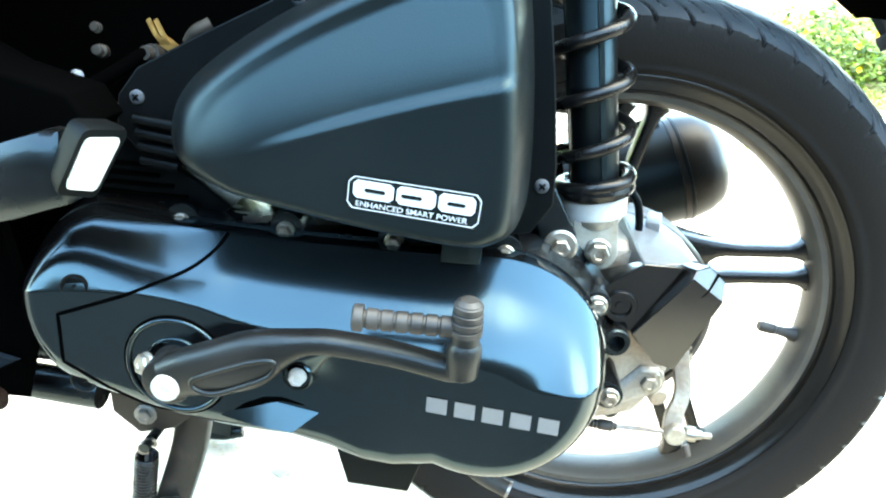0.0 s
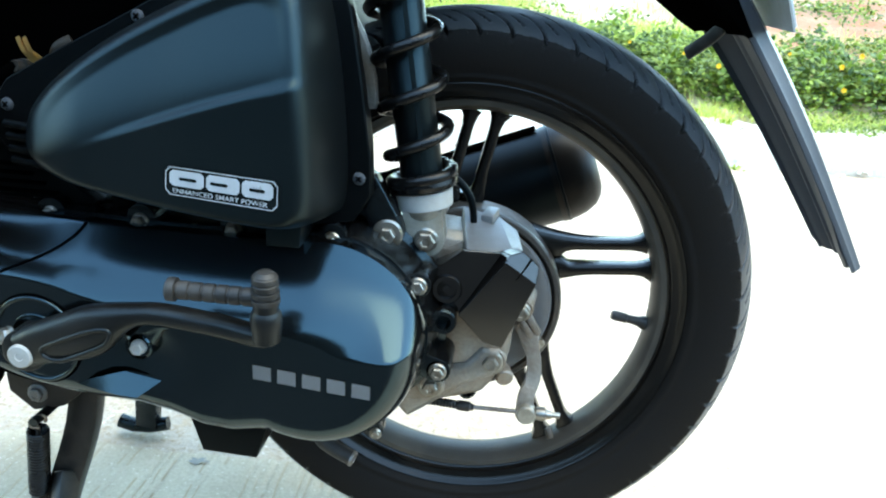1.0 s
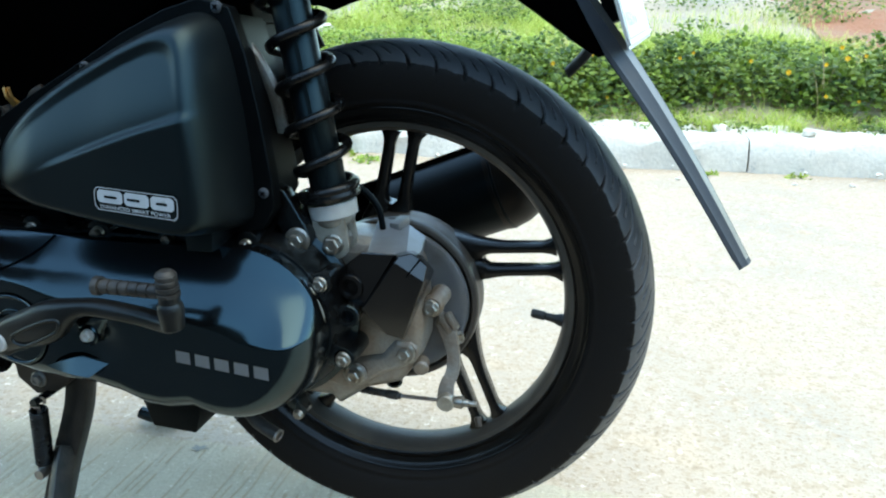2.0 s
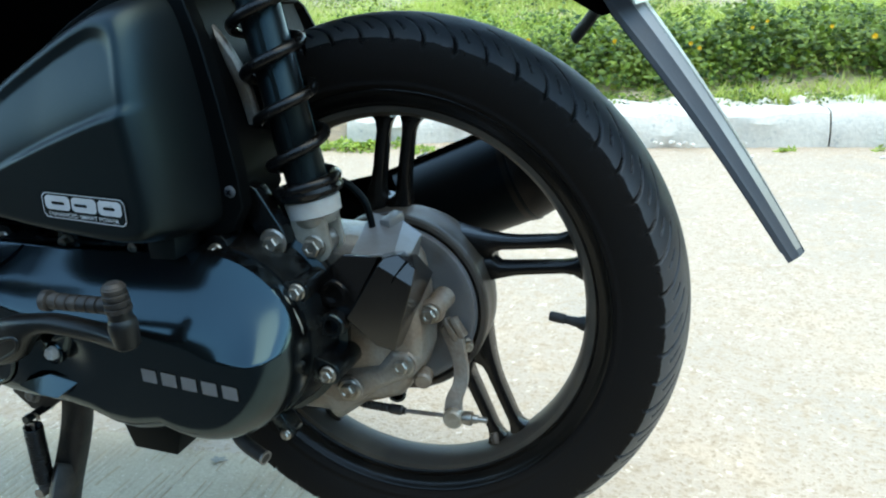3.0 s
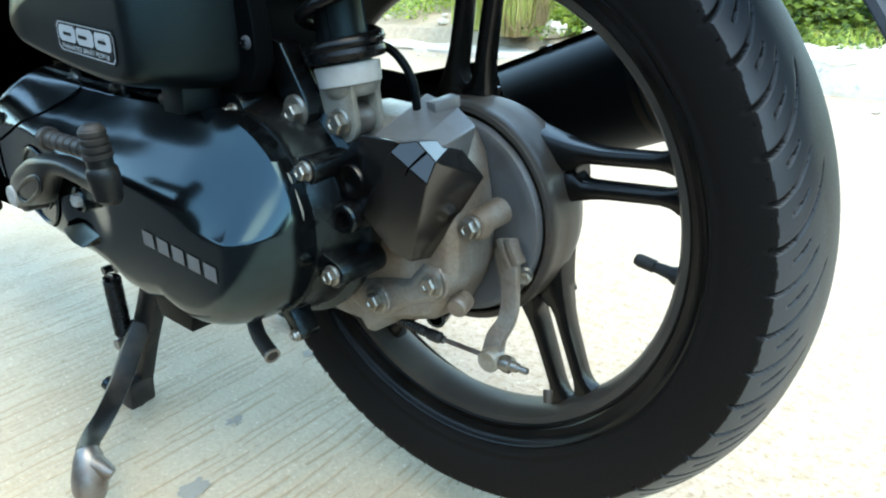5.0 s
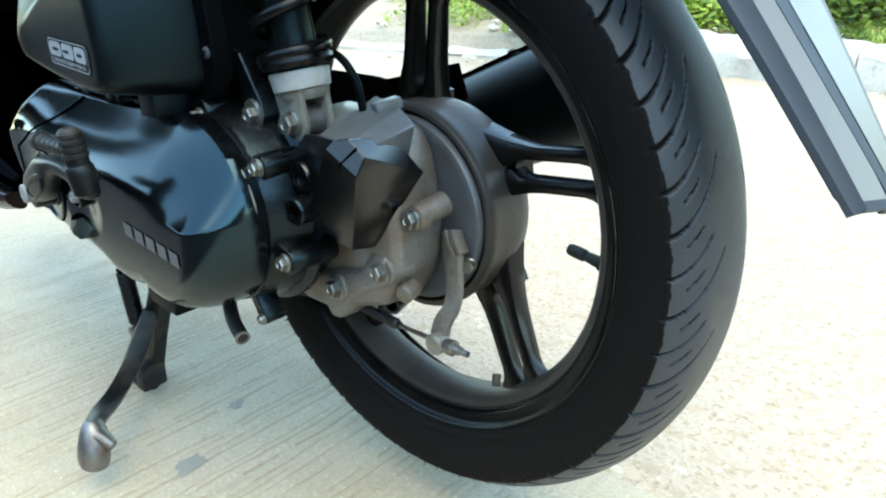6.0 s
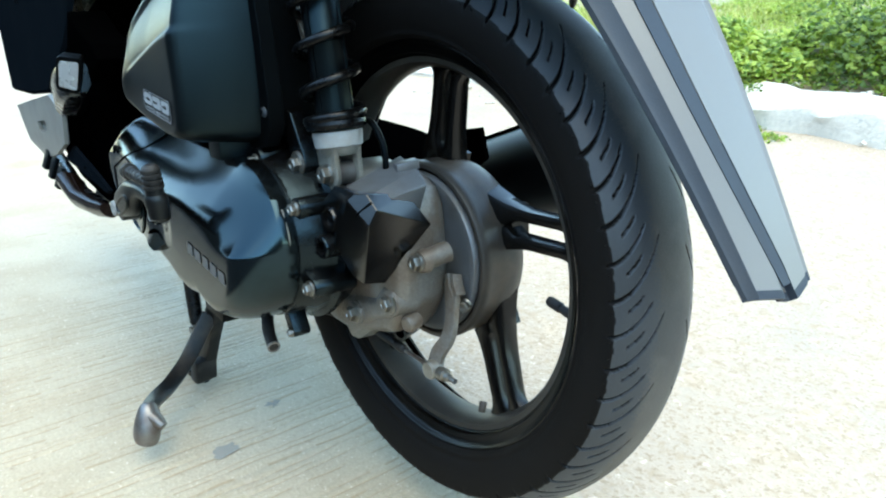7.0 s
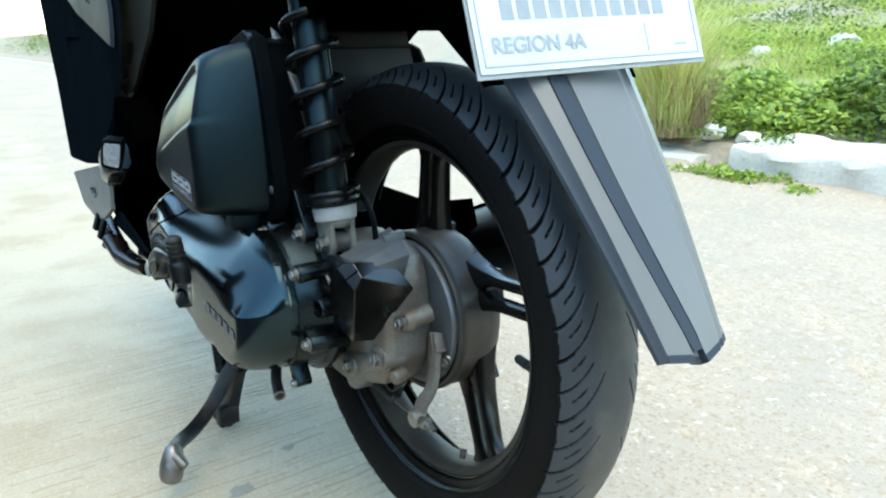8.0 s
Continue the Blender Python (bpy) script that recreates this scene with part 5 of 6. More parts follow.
def on_plate(u, w, lift=0.0):
    return PO + PX * u + PZ * w + PN * lift


def plate_rect(name, u0, w0, u1, w1, lift, thick, mat, parent, label="", bevel=0.0):
    bm = bmesh.new()
    loft(bm, [[on_plate(u, w, l) for u, w in ((u0, w0), (u1, w0), (u1, w1), (u0, w1))] for l in (lift - thick, lift)])
    return part(name, bm, mat, parent, label, bevel=bevel)


sheet = plate_rect("sheet", 0, 0, 0.206, 0.13, 0.0, 0.0016, M_PLATE, plate, "white printed sheet", 0.0004)
plate_rect("cover", -0.002, -0.003, 0.208, 0.133, -0.0018, 0.0012, M_COLLAR, plate)
for u0, w0, u1, w1 in ((0.004, 0.004, 0.202, 0.0052), (0.004, 0.1248, 0.202, 0.126), (0.004, 0.0052, 0.0052, 0.1248), (0.2008, 0.0052, 0.202, 0.1248)):
    plate_rect("border", u0, w0, u1, w1, 0.0003, 0.0003, M_INK, plate)
for k in range(11):
    plate_rect("number_bar", 0.024 + 0.0138 * k, 0.036, 0.0345 + 0.0138 * k, 0.064, 0.0003, 0.0003, M_INK, plate)
plate_rect("sticker_line", 0.150, 0.008, 0.1506, 0.03, 0.0003, 0.0003, M_INK, plate)
plate_rect("mark_bar", 0.178, 0.0115, 0.190, 0.0128, 0.0003, 0.0003, M_INK, plate)
word = flat_text("REGION 4A", M_INK, 0.0004)
word.data.transform(Matrix((PX, PZ, PN)).transposed().to_4x4())
word.data.transform(Matrix.Translation(on_plate(0.012, 0.0135, 0.0006)))
word.parent = plate
bm = bmesh.new()
bar(bm, [on_plate(0.10, 0.11, -0.012), on_plate(0.10, 0.02, -0.012)], (0.05, 0.02), up=PN)
part("bracket", bm, M_PLASTIC, plate)
# little reflector arm beside the flap
bm = bmesh.new()
sweep(bm, smooth_line([(0.176, -0.036, 0.510), (0.168, -0.03, 0.500), (0.157, -0.02, 0.489)], 4), 0.0055, 10, 0.5)
part("bracket_pin", bm, M_GRIP, scooter, "short black pin on the mudguard")

# ---------------------------------------------------------------- centre stand
stand = tagged(group("centre_stand", scooter), "black steel centre stand, let down, with worn foot lever")
bm = bmesh.new()
bar(bm, smooth_line([(-0.316, -0.085, 0.205), (-0.321, -0.092, 0.15), (-0.338, -0.105, 0.085), (-0.352, -0.114, 0.03), (-0.362, -0.118, 0.012)], 4), (0.026, 0.016), up=(0, 1, 0.2))
part("leg", bm, M_WORNBLACK, stand, bevel=0.002)
bm = bmesh.new()
bar(bm, [(-0.36, 0.098, 0.20), (-0.366, 0.108, 0.09), (-0.375, 0.117, 0.010)], (0.026, 0.016), up=(0, 1, -0.2))
part("leg", bm, M_CASE, stand, bevel=0.002)
bm = bmesh.new()
rod(bm, (-0.35, -0.1, 0.185), (-0.35, 0.075, 0.185), 0.016, n=18)
part("crossbar", bm, M_CASE, stand)
for y in (-0.119, 0.117):
    bm = bmesh.new()
    sweep(bm, [(-0.352, y + 0.004, 0.012), (-0.372, y, 0.0085), (-0.392, y, 0.0075), (-0.41, y, 0.012)], 0.0085, 12)
    part("foot", bm, M_CASE, stand, "worn steel foot on the ground")
bm = bmesh.new()
bar(bm, [(-0.336, -0.118, 0.028), (-0.352, -0.12, 0.030)], (0.032, 0.030), up=(0, 1, 0))
part("stopper", bm, M_GRIP, stand, bevel=0.003)
bm = bmesh.new()
lever = smooth_line([(-0.331, -0.108, 0.108), (-0.326, -0.125, 0.088), (-0.315, -0.150, 0.062), (-0.295, -0.178, 0.050), (-0.272, -0.203, 0.0505), (-0.250, -0.217, 0.0565), (-0.238, -0.222, 0.060)], 5)
n_l = len(lever)
bar(bm, lever, [(0.020 - 0.004 * i / n_l, 0.011) for i in range(n_l)], up=(0.4, 0.5, 1))
part("lever", bm, M_WORNBLACK, stand, bevel=0.0022)
bm = bmesh.new()
pad = [(-0.240, -0.2205, 0.0655), (-0.236, -0.2225, 0.060), (-0.232, -0.2255, 0.050), (-0.2295, -0.2285, 0.040), (-0.229, -0.230, 0.031), (-0.230, -0.231, 0.026)]
sweep(bm, smooth_line(pad, 4), lambda t: 0.0060 + 0.0085 * math.sin(math.pi * min(1, 0.08 + t * 0.75)) - (0.006 * max(0, t - 0.85) / 0.15), 18, 1.0)
part("foot_pad", bm, M_STEEL, stand, "worn bare steel foot pad")
bm = bmesh.new()
sweep(bm, [(-0.229, -0.2225, 0.0555), (-0.220, -0.2175, 0.050), (-0.2155, -0.215, 0.047)], lambda t: 0.010 - 0.005 * t, 12)
part("pad_spur", bm, M_STEEL, stand)
# stand spring
bm = bmesh.new()
p0, p1 = V(-0.3405, -0.125, 0.165), V(-0.352, -0.118, 0.088)
x, y, z = basis(p1 - p0)
pts = []
for i in range(261):
    t = i / 260
    ph = t * 22 * 2 * math.pi
    pts.append(p0 + (p1 - p0) * (0.08 + 0.84 * t) + (x * math.cos(ph) + y * math.sin(ph)) * 0.0075)
sweep(bm, pts, 0.00155, 6)
spr = part("return_spring", bm, M_SPRING, stand, "tight black return spring", angle=60)
for p, s in ((p0, 1), (p1, -1)):
    bm = bmesh.new()
    q = (p1 - p0).normalized() * s
    arc = [p + q * 0.004 + q * (0.006 * (1 - math.cos(a))) * -1 + x * 0.006 * math.sin(a) for a in (math.pi * k / 8 * 1.6 for k in range(9))]
    sweep(bm, [p + q * 0.012] + arc, 0.0017, 8)
    part("hook", bm, M_STEEL, stand)
bm = bmesh.new()
rod(bm, (-0.3395, -0.132, 0.170), (-0.3395, -0.10, 0.170), 0.004, n=12)
part("spring_pin", bm, M_CASE, stand)
bm = bmesh.new()
rod(bm, (-0.352, -0.128, 0.083), (-0.352, -0.10, 0.083), 0.0055, n=12)
part("spring_pin", bm, M_STEEL, stand)
# pivot lug of the stand on the case
bm = bmesh.new()
prism(bm, [(-0.375, 0.235), (-0.372, 0.185), (-0.352, 0.168), (-0.325, 0.175), (-0.29, 0.205), (-0.285, 0.235)], [(-0.112, 0.001), (-0.110, 0), (-0.08, 0), (-0.078, 0.001)])
part("stand_bracket", bm, M_BROWN, scooter, "grimy cast lug that carries the stand", bevel=0.0015)
hex_bolt("pivot_bolt", (-0.346, -0.112, 0.186), stand, r=0.006, flange=0.0085, height=0.006, mat=M_DRUM)
# rubber stopper and lower arm ahead of the cover
bm = bmesh.new()
turned(bm, (-0.268, -0.02, 0.21), (-0.08, -0.15, -1), [(0, 0.013), (0.05, 0.013), (0.052, 0.017), (0.062, 0.018), (0.066, 0.014)], 20)
part("bump_stop", bm, M_GRIP, scooter, "black rubber bump stop under the engine")
for y, z, r in ((-0.115, 0.243, 0.012), (-0.125, 0.217, 0.013)):
    bm = bmesh.new()
    sweep(bm, [(-0.55, y - 0.03, z + 0.012), (-0.45, y, z), (-0.37, y, z - 0.006)], r, 14)
    part("link_arm", bm, M_CASE, scooter, "engine link arm ahead of the cover")

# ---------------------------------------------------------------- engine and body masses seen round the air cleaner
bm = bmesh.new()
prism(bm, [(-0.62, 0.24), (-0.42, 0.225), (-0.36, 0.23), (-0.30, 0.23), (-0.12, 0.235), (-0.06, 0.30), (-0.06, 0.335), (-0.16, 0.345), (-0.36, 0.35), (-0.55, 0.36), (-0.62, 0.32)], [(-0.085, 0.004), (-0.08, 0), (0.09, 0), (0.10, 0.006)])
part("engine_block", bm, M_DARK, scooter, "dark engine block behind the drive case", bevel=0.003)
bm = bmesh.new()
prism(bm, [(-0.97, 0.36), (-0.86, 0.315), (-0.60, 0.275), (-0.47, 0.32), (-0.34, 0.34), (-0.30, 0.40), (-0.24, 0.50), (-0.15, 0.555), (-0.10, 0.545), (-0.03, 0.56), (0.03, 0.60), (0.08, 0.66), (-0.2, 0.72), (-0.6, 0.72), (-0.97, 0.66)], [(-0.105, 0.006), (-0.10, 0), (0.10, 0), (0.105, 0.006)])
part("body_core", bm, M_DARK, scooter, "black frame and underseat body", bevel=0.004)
# inner mudguard over the tyre, open below
bm = bmesh.new()
rings = []
for k in range(11):
    a = radians(112 + 5 * k)
    r = 0.284
    ring = [about_axle(r + dr, a, y) for y, dr in ((-0.064, -0.028), (-0.060, -0.006), (-0.05, 0.0), (0.05, 0.0), (0.06, -0.006), (0.064, -0.028), (0.061, -0.028), (0.057, -0.008), (0.05, -0.003), (-0.05, -0.003), (-0.057, -0.008), (-0.061, -0.028))]
    rings.append(ring)
loft(bm, rings)
part("inner_mudguard", bm, M_BROWN, scooter, "dusty dark inner mudguard over the tyre", angle=35)
bm = bmesh.new()
prism(bm, [(-0.15, 0.50), (-0.125, 0.47), (-0.105, 0.43), (-0.098, 0.43), (-0.098, 0.50), (-0.12, 0.56), (-0.15, 0.56)], [(-0.062, 0.001), (-0.060, 0), (0.05, 0)])
part("engine_hanger", bm, M_BROWN, scooter, "brown dusty hanger bracket", bevel=0.003)
bm = bmesh.new()
sweep(bm, smooth_line([(-0.155, -0.085, 0.57), (-0.125, -0.095, 0.535), (-0.095, -0.095, 0.50), (-0.083, -0.09, 0.47), (-0.08, -0.085, 0.44)], 5), 0.012, 14, 0.5)
part("intake_strap", bm, M_ALU, scooter, "dull curved metal strap behind the air cleaner")
# small engine fittings in the dark above the drive case
rng = random.Random(11)
for x, z, r, m, ln in ((-0.352, 0.452, 0.0042, M_BROWN, 0.012), (-0.371, 0.436, 0.0036, M_DRUM, 0.011), (-0.355, 0.466, 0.0034, M_BROWN, 0.006), (-0.318, 0.453, 0.0060, M_BROWN, 0.012),
                       (-0.380, 0.403, 0.0026, M_COLLAR, 0.008), (-0.369, 0.408, 0.0024, M_COLLAR, 0.008), (-0.377, 0.409, 0.0014, M_COLLAR, 0.004), (-0.332, 0.441, 0.0013, M_COLLAR, 0.003), (-0.347, 0.417, 0.0040, M_BROWN, 0.006)):
    bm = bmesh.new()
    turned(bm, (x, -0.117, z), (rng.uniform(-0.5, 0.9), -1, rng.uniform(-0.2, 0.5)), [(0, r), (ln * 0.5, r), (ln * 0.55, r * 0.75), (ln, r * 0.7), (ln * 1.02, r * 0.4)], 14)
    part("fitting", bm, m, scooter)
# bent brass clip with two fingers, deep in the bay
bm = bmesh.new()
for d in (0.0, 0.0045):
    bar(bm, smooth_line([(-0.320 + d, -0.122, 0.474), (-0.314 + d, -0.126, 0.466), (-0.309 + d * 0.6, -0.124, 0.459)], 3), (0.0028, 0.0012), up=(0, 1, 0))
bar(bm, smooth_line([(-0.311, -0.1245, 0.463), (-0.304, -0.124, 0.458), (-0.303, -0.121, 0.452)], 3), (0.007, 0.0014), up=(0, 1, 0))
part("clip", bm, M_BRASS, scooter, "bent brass clip")
bm = bmesh.new()
sweep(bm, smooth_line([(-0.297, -0.118, 0.462), (-0.291, -0.121, 0.469), (-0.283, -0.118, 0.474)], 4), 0.0042, 10)
part("fitting", bm, M_BROWN, scooter)
bm = bmesh.new()
sweep(bm, smooth_line([(-0.50, -0.13, 0.40), (-0.42, -0.135, 0.412), (-0.37, -0.135, 0.424), (-0.32, -0.125, 0.455)], 5), 0.0045, 10)
part("hose", bm, M_DARK, scooter, "thin black hose in the engine bay")
# lower air scoop grille beside the case
bm = bmesh.new()
prism(bm, [(-0.345, 0.40), (-0.325, 0.40), (-0.27, 0.362), (-0.275, 0.357), (-0.36, 0.36), (-0.37, 0.38)], [(-0.128, 0.001), (-0.125, 0), (-0.10, 0)])
scoop = part("cooling_shroud", bm, M_PLASTIC, scooter, "black louvred cooling shroud", bevel=0.001)
for k in range(4):
    bm = bmesh.new()
    z = 0.366 + 0.0065 * k
    bar(bm, [(-0.36 + 0.003 * k, -0.129, z), (-0.298 - 0.009 * k, -0.129, z)], (0.002, 0.004), up=(0, 1, 0))
    part("louvre", bm, M_DARK, scoop)

# ---------------------------------------------------------------- pillion peg, side skirt and side stand
peg = tagged(group("pillion_peg", scooter), "folded black pillion foot peg with bright bevelled end")
bm = bmesh.new()
pp = smooth_line([(-0.50, -0.195, 0.362), (-0.42, -0.212, 0.378), (-0.36, -0.222, 0.395), (-0.335, -0.224, 0.404), (-0.314, -0.2225, 0.411)], 5)
n_p = len(pp)
rings = []
for i, p in enumerate(pp):
    t = i / (n_p - 1)
    d = (pp[min(i + 1, n_p - 1)] - pp[max(i - 1, 0)]).normalized()
    s = V(0, 1, 0).cross(d).normalized()
    hw, hd = 0.0185, 0.0135 - (0.002 if t > 0.9 else 0)
    if t > 0.93:
        hw *= 0.9
    rings.append([p - s * a * hw + V(0, b * hd, 0) for a, b in ((-1, -0.6), (-0.6, -1), (0.6, -1), (1, -0.6), (1, 0.6), (0.6, 1), (-0.6, 1), (-1, 0.6))])
loft(bm, rings)
part("bar", bm, M_CASE, peg, angle=50)
bm = bmesh.new()
quad = [V(-0.3000, -0.2405, 0.4300), V(-0.2880, -0.2235, 0.4270), V(-0.3060, -0.2250, 0.3955), V(-0.3135, -0.2420, 0.4005)]
nq = (quad[2] - quad[0]).cross(quad[3] - quad[1]).normalized()
if nq.y > 0:
    nq = -nq
mid = sum(quad, V(0, 0, 0)) / 4
quad = [q - nq * nq.dot(q - mid) for q in quad]


def rounded(scale):
    """The end plate's outline with rounded corners."""
    out = []
    for i in range(4):
        a, b_, c = quad[i - 1], quad[i], quad[(i + 1) % 4]
        for k in range(5):
            t = k / 4
            p = b_ + (a - b_) * 0.16 * (1 - t) ** 2 + (c - b_) * 0.16 * t ** 2
            out.append(mid + (p - mid) * scale)
    return out


loft(bm, [[q - nq * 0.014 for q in rounded(1.0)], [q - nq * 0.003 for q in rounded(1.16)], [q for q in rounded(1.14)]])
part("end_rim", bm, M_PLASTIC, peg, "black rim round the end plate")
bm = bmesh.new()
loft(bm, [[q - nq * 0.002 for q in rounded(0.9)], [q + nq * 0.0008 for q in rounded(0.88)]])
part("end_plate", bm, M_MIRROR, peg, "bright bare metal end plate")
bm = bmesh.new()
prism(bm, [(-0.41, 0.47), (-0.37, 0.45), (-0.33, 0.44), (-0.32, 0.425), (-0.345, 0.40), (-0.40, 0.395), (-0.44, 0.42)], [(-0.20, 0.002), (-0.198, 0), (-0.16, 0)])
part("bracket", bm, M_DARK, peg, bevel=0.002)


def side_panel(name, pts, y_of, mat, label, thick=0.006):
    """A shell panel with an outline in x, z and a bowed depth."""
    bm = bmesh.new()
    n = len(pts)
    cx, cz = sum(p[0] for p in pts) / n, sum(p[1] for p in pts) / n
    rings = []
    for back in (0, 1):
        for t in ((1.0, 0.97, 0.8, 0.5, 0.2) if not back else (0.2, 0.5, 0.8, 0.97)):
            rings.append([(cx + (x - cx) * t, y_of(cx + (x - cx) * t, cz + (z - cz) * t) + (0.004 if t > 0.98 else 0) + back * thick, cz + (z - cz) * t) for x, z in pts])
    loft(bm, rings)
    return part(name, bm, mat, scooter, label, angle=30)


side_panel("leg_shield_side", [(-0.955, 0.70), (-0.93, 0.609), (-0.907, 0.552), (-0.875, 0.466), (-0.853, 0.338), (-0.72, 0.345), (-0.60, 0.360), (-0.47, 0.43), (-0.40, 0.49), (-0.36, 0.56), (-0.36, 0.70)], lambda x, z: -0.194, M_FAIRING, "black glossy side fairing")
side_panel("side_fairing", [(-0.68, 0.68), (-0.635, 0.60), (-0.571, 0.575), (-0.46, 0.548), (-0.385, 0.530), (-0.372, 0.56), (-0.372, 0.68)], lambda x, z: -0.2005, M_GREYBLUE, "satin grey upper side fairing")
side_panel("lower_skirt", [(-0.805, 0.321), (-0.69, 0.342), (-0.572, 0.363), (-0.51, 0.344), (-0.52, 0.305), (-0.584, 0.279), (-0.666, 0.261), (-0.76, 0.272)], lambda x, z: -0.200 + 0.12 * max(0, 0.29 - z), M_SKIRT, "light grey lower side skirt")
side_panel("skirt_lip", [(-0.53, 0.300), (-0.44, 0.283), (-0.385, 0.270), (-0.395, 0.264), (-0.50, 0.270), (-0.585, 0.275)], lambda x, z: -0.190, M_FAIRING, "black lip along the skirt's lower edge")
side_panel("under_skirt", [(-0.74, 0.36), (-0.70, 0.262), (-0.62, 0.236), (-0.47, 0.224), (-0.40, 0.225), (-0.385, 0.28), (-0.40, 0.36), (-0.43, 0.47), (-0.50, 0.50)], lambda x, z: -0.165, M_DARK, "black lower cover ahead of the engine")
sstand = tagged(group("side_stand", scooter), "folded black side stand with brown pad under the skirt")
bm = bmesh.new()
bar(bm, smooth_line([(-0.70, -0.18, 0.266), (-0.58, -0.188, 0.252), (-0.50, -0.193, 0.243), (-0.42, -0.190, 0.242)], 4), [(0.016, 0.014)] * 13, up=(0, 1, 0))
part("leg", bm, M_CASE, sstand, bevel=0.003)
bm = bmesh.new()
sweep(bm, [(-0.535, -0.198, 0.250), (-0.48, -0.200, 0.240), (-0.43, -0.195, 0.240), (-0.40, -0.191, 0.243)], lambda t: 0.022 - 0.010 * t, 12, 0.6)
part("foot", bm, M_PAD, sstand, "dark brown foot pad")
for k in range(3):
    bm = bmesh.new()
    bar(bm, [(-0.645 + 0.03 * k, -0.195, 0.278 - 0.008 * k), (-0.645 + 0.03 * k, -0.205, 0.250 - 0.008 * k)], (0.006, 0.02), up=(1, 0, 0))
    part("fin", bm, M_PLASTIC, sstand, bevel=0.001)
# glossy black body panel above the peg; the olive colour paints in mirrored plants
side_panel("seat_cowl", [(-0.427, 0.60), (-0.245, 0.60), (-0.285, 0.548), (-0.335, 0.515), (-0.375, 0.486), (-0.43, 0.465), (-0.496, 0.445), (-0.476, 0.504)], lambda x, z: -0.180 + 0.12 * (x + 0.36) ** 2, M_COWL, "glossy black body panel above the peg, coloured olive for its reflections")
# ---------------------------------------------------------------- stains on the slab
for x, y, r, e in ((-0.252, -0.069, 0.0115, 0.9), (-0.197, -0.156, 0.0145, 1.2), (-0.295, 0.07, 0.013, 0.6)):
    bm = bmesh.new()
    n = 26
    c = bm.verts.new((x, y, 0.0016))
    ring = []
    for i in range(n):
        a = 2 * math.pi * i / n
        q = r * (0.75 + 0.9 * noise2(math.cos(a) * 1.9 + x * 50, math.sin(a) * 1.9 + y * 50))
        ring.append(bm.verts.new((x + q * math.cos(a), y + q * e * math.sin(a), 0.0014)))
    for i in range(n):
        bm.faces.new((c, ring[i], ring[(i + 1) % n]))
    ob = part("stain", bm, M_STAIN, None)
    tagged(ob, "flat grey mortar stain on the concrete road", "stain", kind="structure")


# ---------------------------------------------------------------- plants on the verge
def leaf_material(name, a, b):
    m = bpy.data.materials.new(name)
    m.use_nodes = True
    nt = m.node_tree
    bs = nt.nodes["Principled BSDF"]
    geo = nt.nodes.new("ShaderNodeNewGeometry")
    mix = nt.nodes.new("ShaderNodeMix")
    mix.data_type = "RGBA"
    mix.inputs["A"].default_value, mix.inputs["B"].default_value = (*a, 1), (*b, 1)
    nt.links.new(geo.outputs["Random Per Island"], mix.inputs["Factor"])
    nt.links.new(mix.outputs["Result"], bs.inputs["Base Color"])
    bs.inputs["Roughness"].default_value = 0.55
    bs.inputs["Transmission Weight"].default_value = 0.0
    tr = nt.nodes.new("ShaderNodeBsdfTranslucent")
    nt.links.new(mix.outputs["Result"], tr.inputs["Color"])
    ms = nt.nodes.new("ShaderNodeMixShader")
    ms.inputs[0].default_value = 0.3
    nt.links.new(bs.outputs[0], ms.inputs[1])
    nt.links.new(tr.outputs[0], ms.inputs[2])
    nt.links.new(ms.outputs[0], nt.nodes["Material Output"].inputs["Surface"])
    return m


M_LEAF = leaf_material("green_leaves", (0.022, 0.06, 0.007), (0.23, 0.31, 0.035))
M_GRASS = leaf_material("yellow_green_grass", (0.40, 0.47, 0.10), (0.74, 0.68, 0.28))
M_DRY = leaf_material("dry_grass", (0.3, 0.2, 0.1), (0.45, 0.36, 0.2))
M_FLOWER = leaf_material("yellow_petals", (0.7, 0.32, 0.008), (0.8, 0.5, 0.015))


def bank_z(y):
    return (0.0 if y < 2.24 else 0.112 if y < 2.67 else 0.085) + 0.07 * min(1, max(0, y - 2.62) / 0.3) + 0.16 * max(0, y - 2.87)


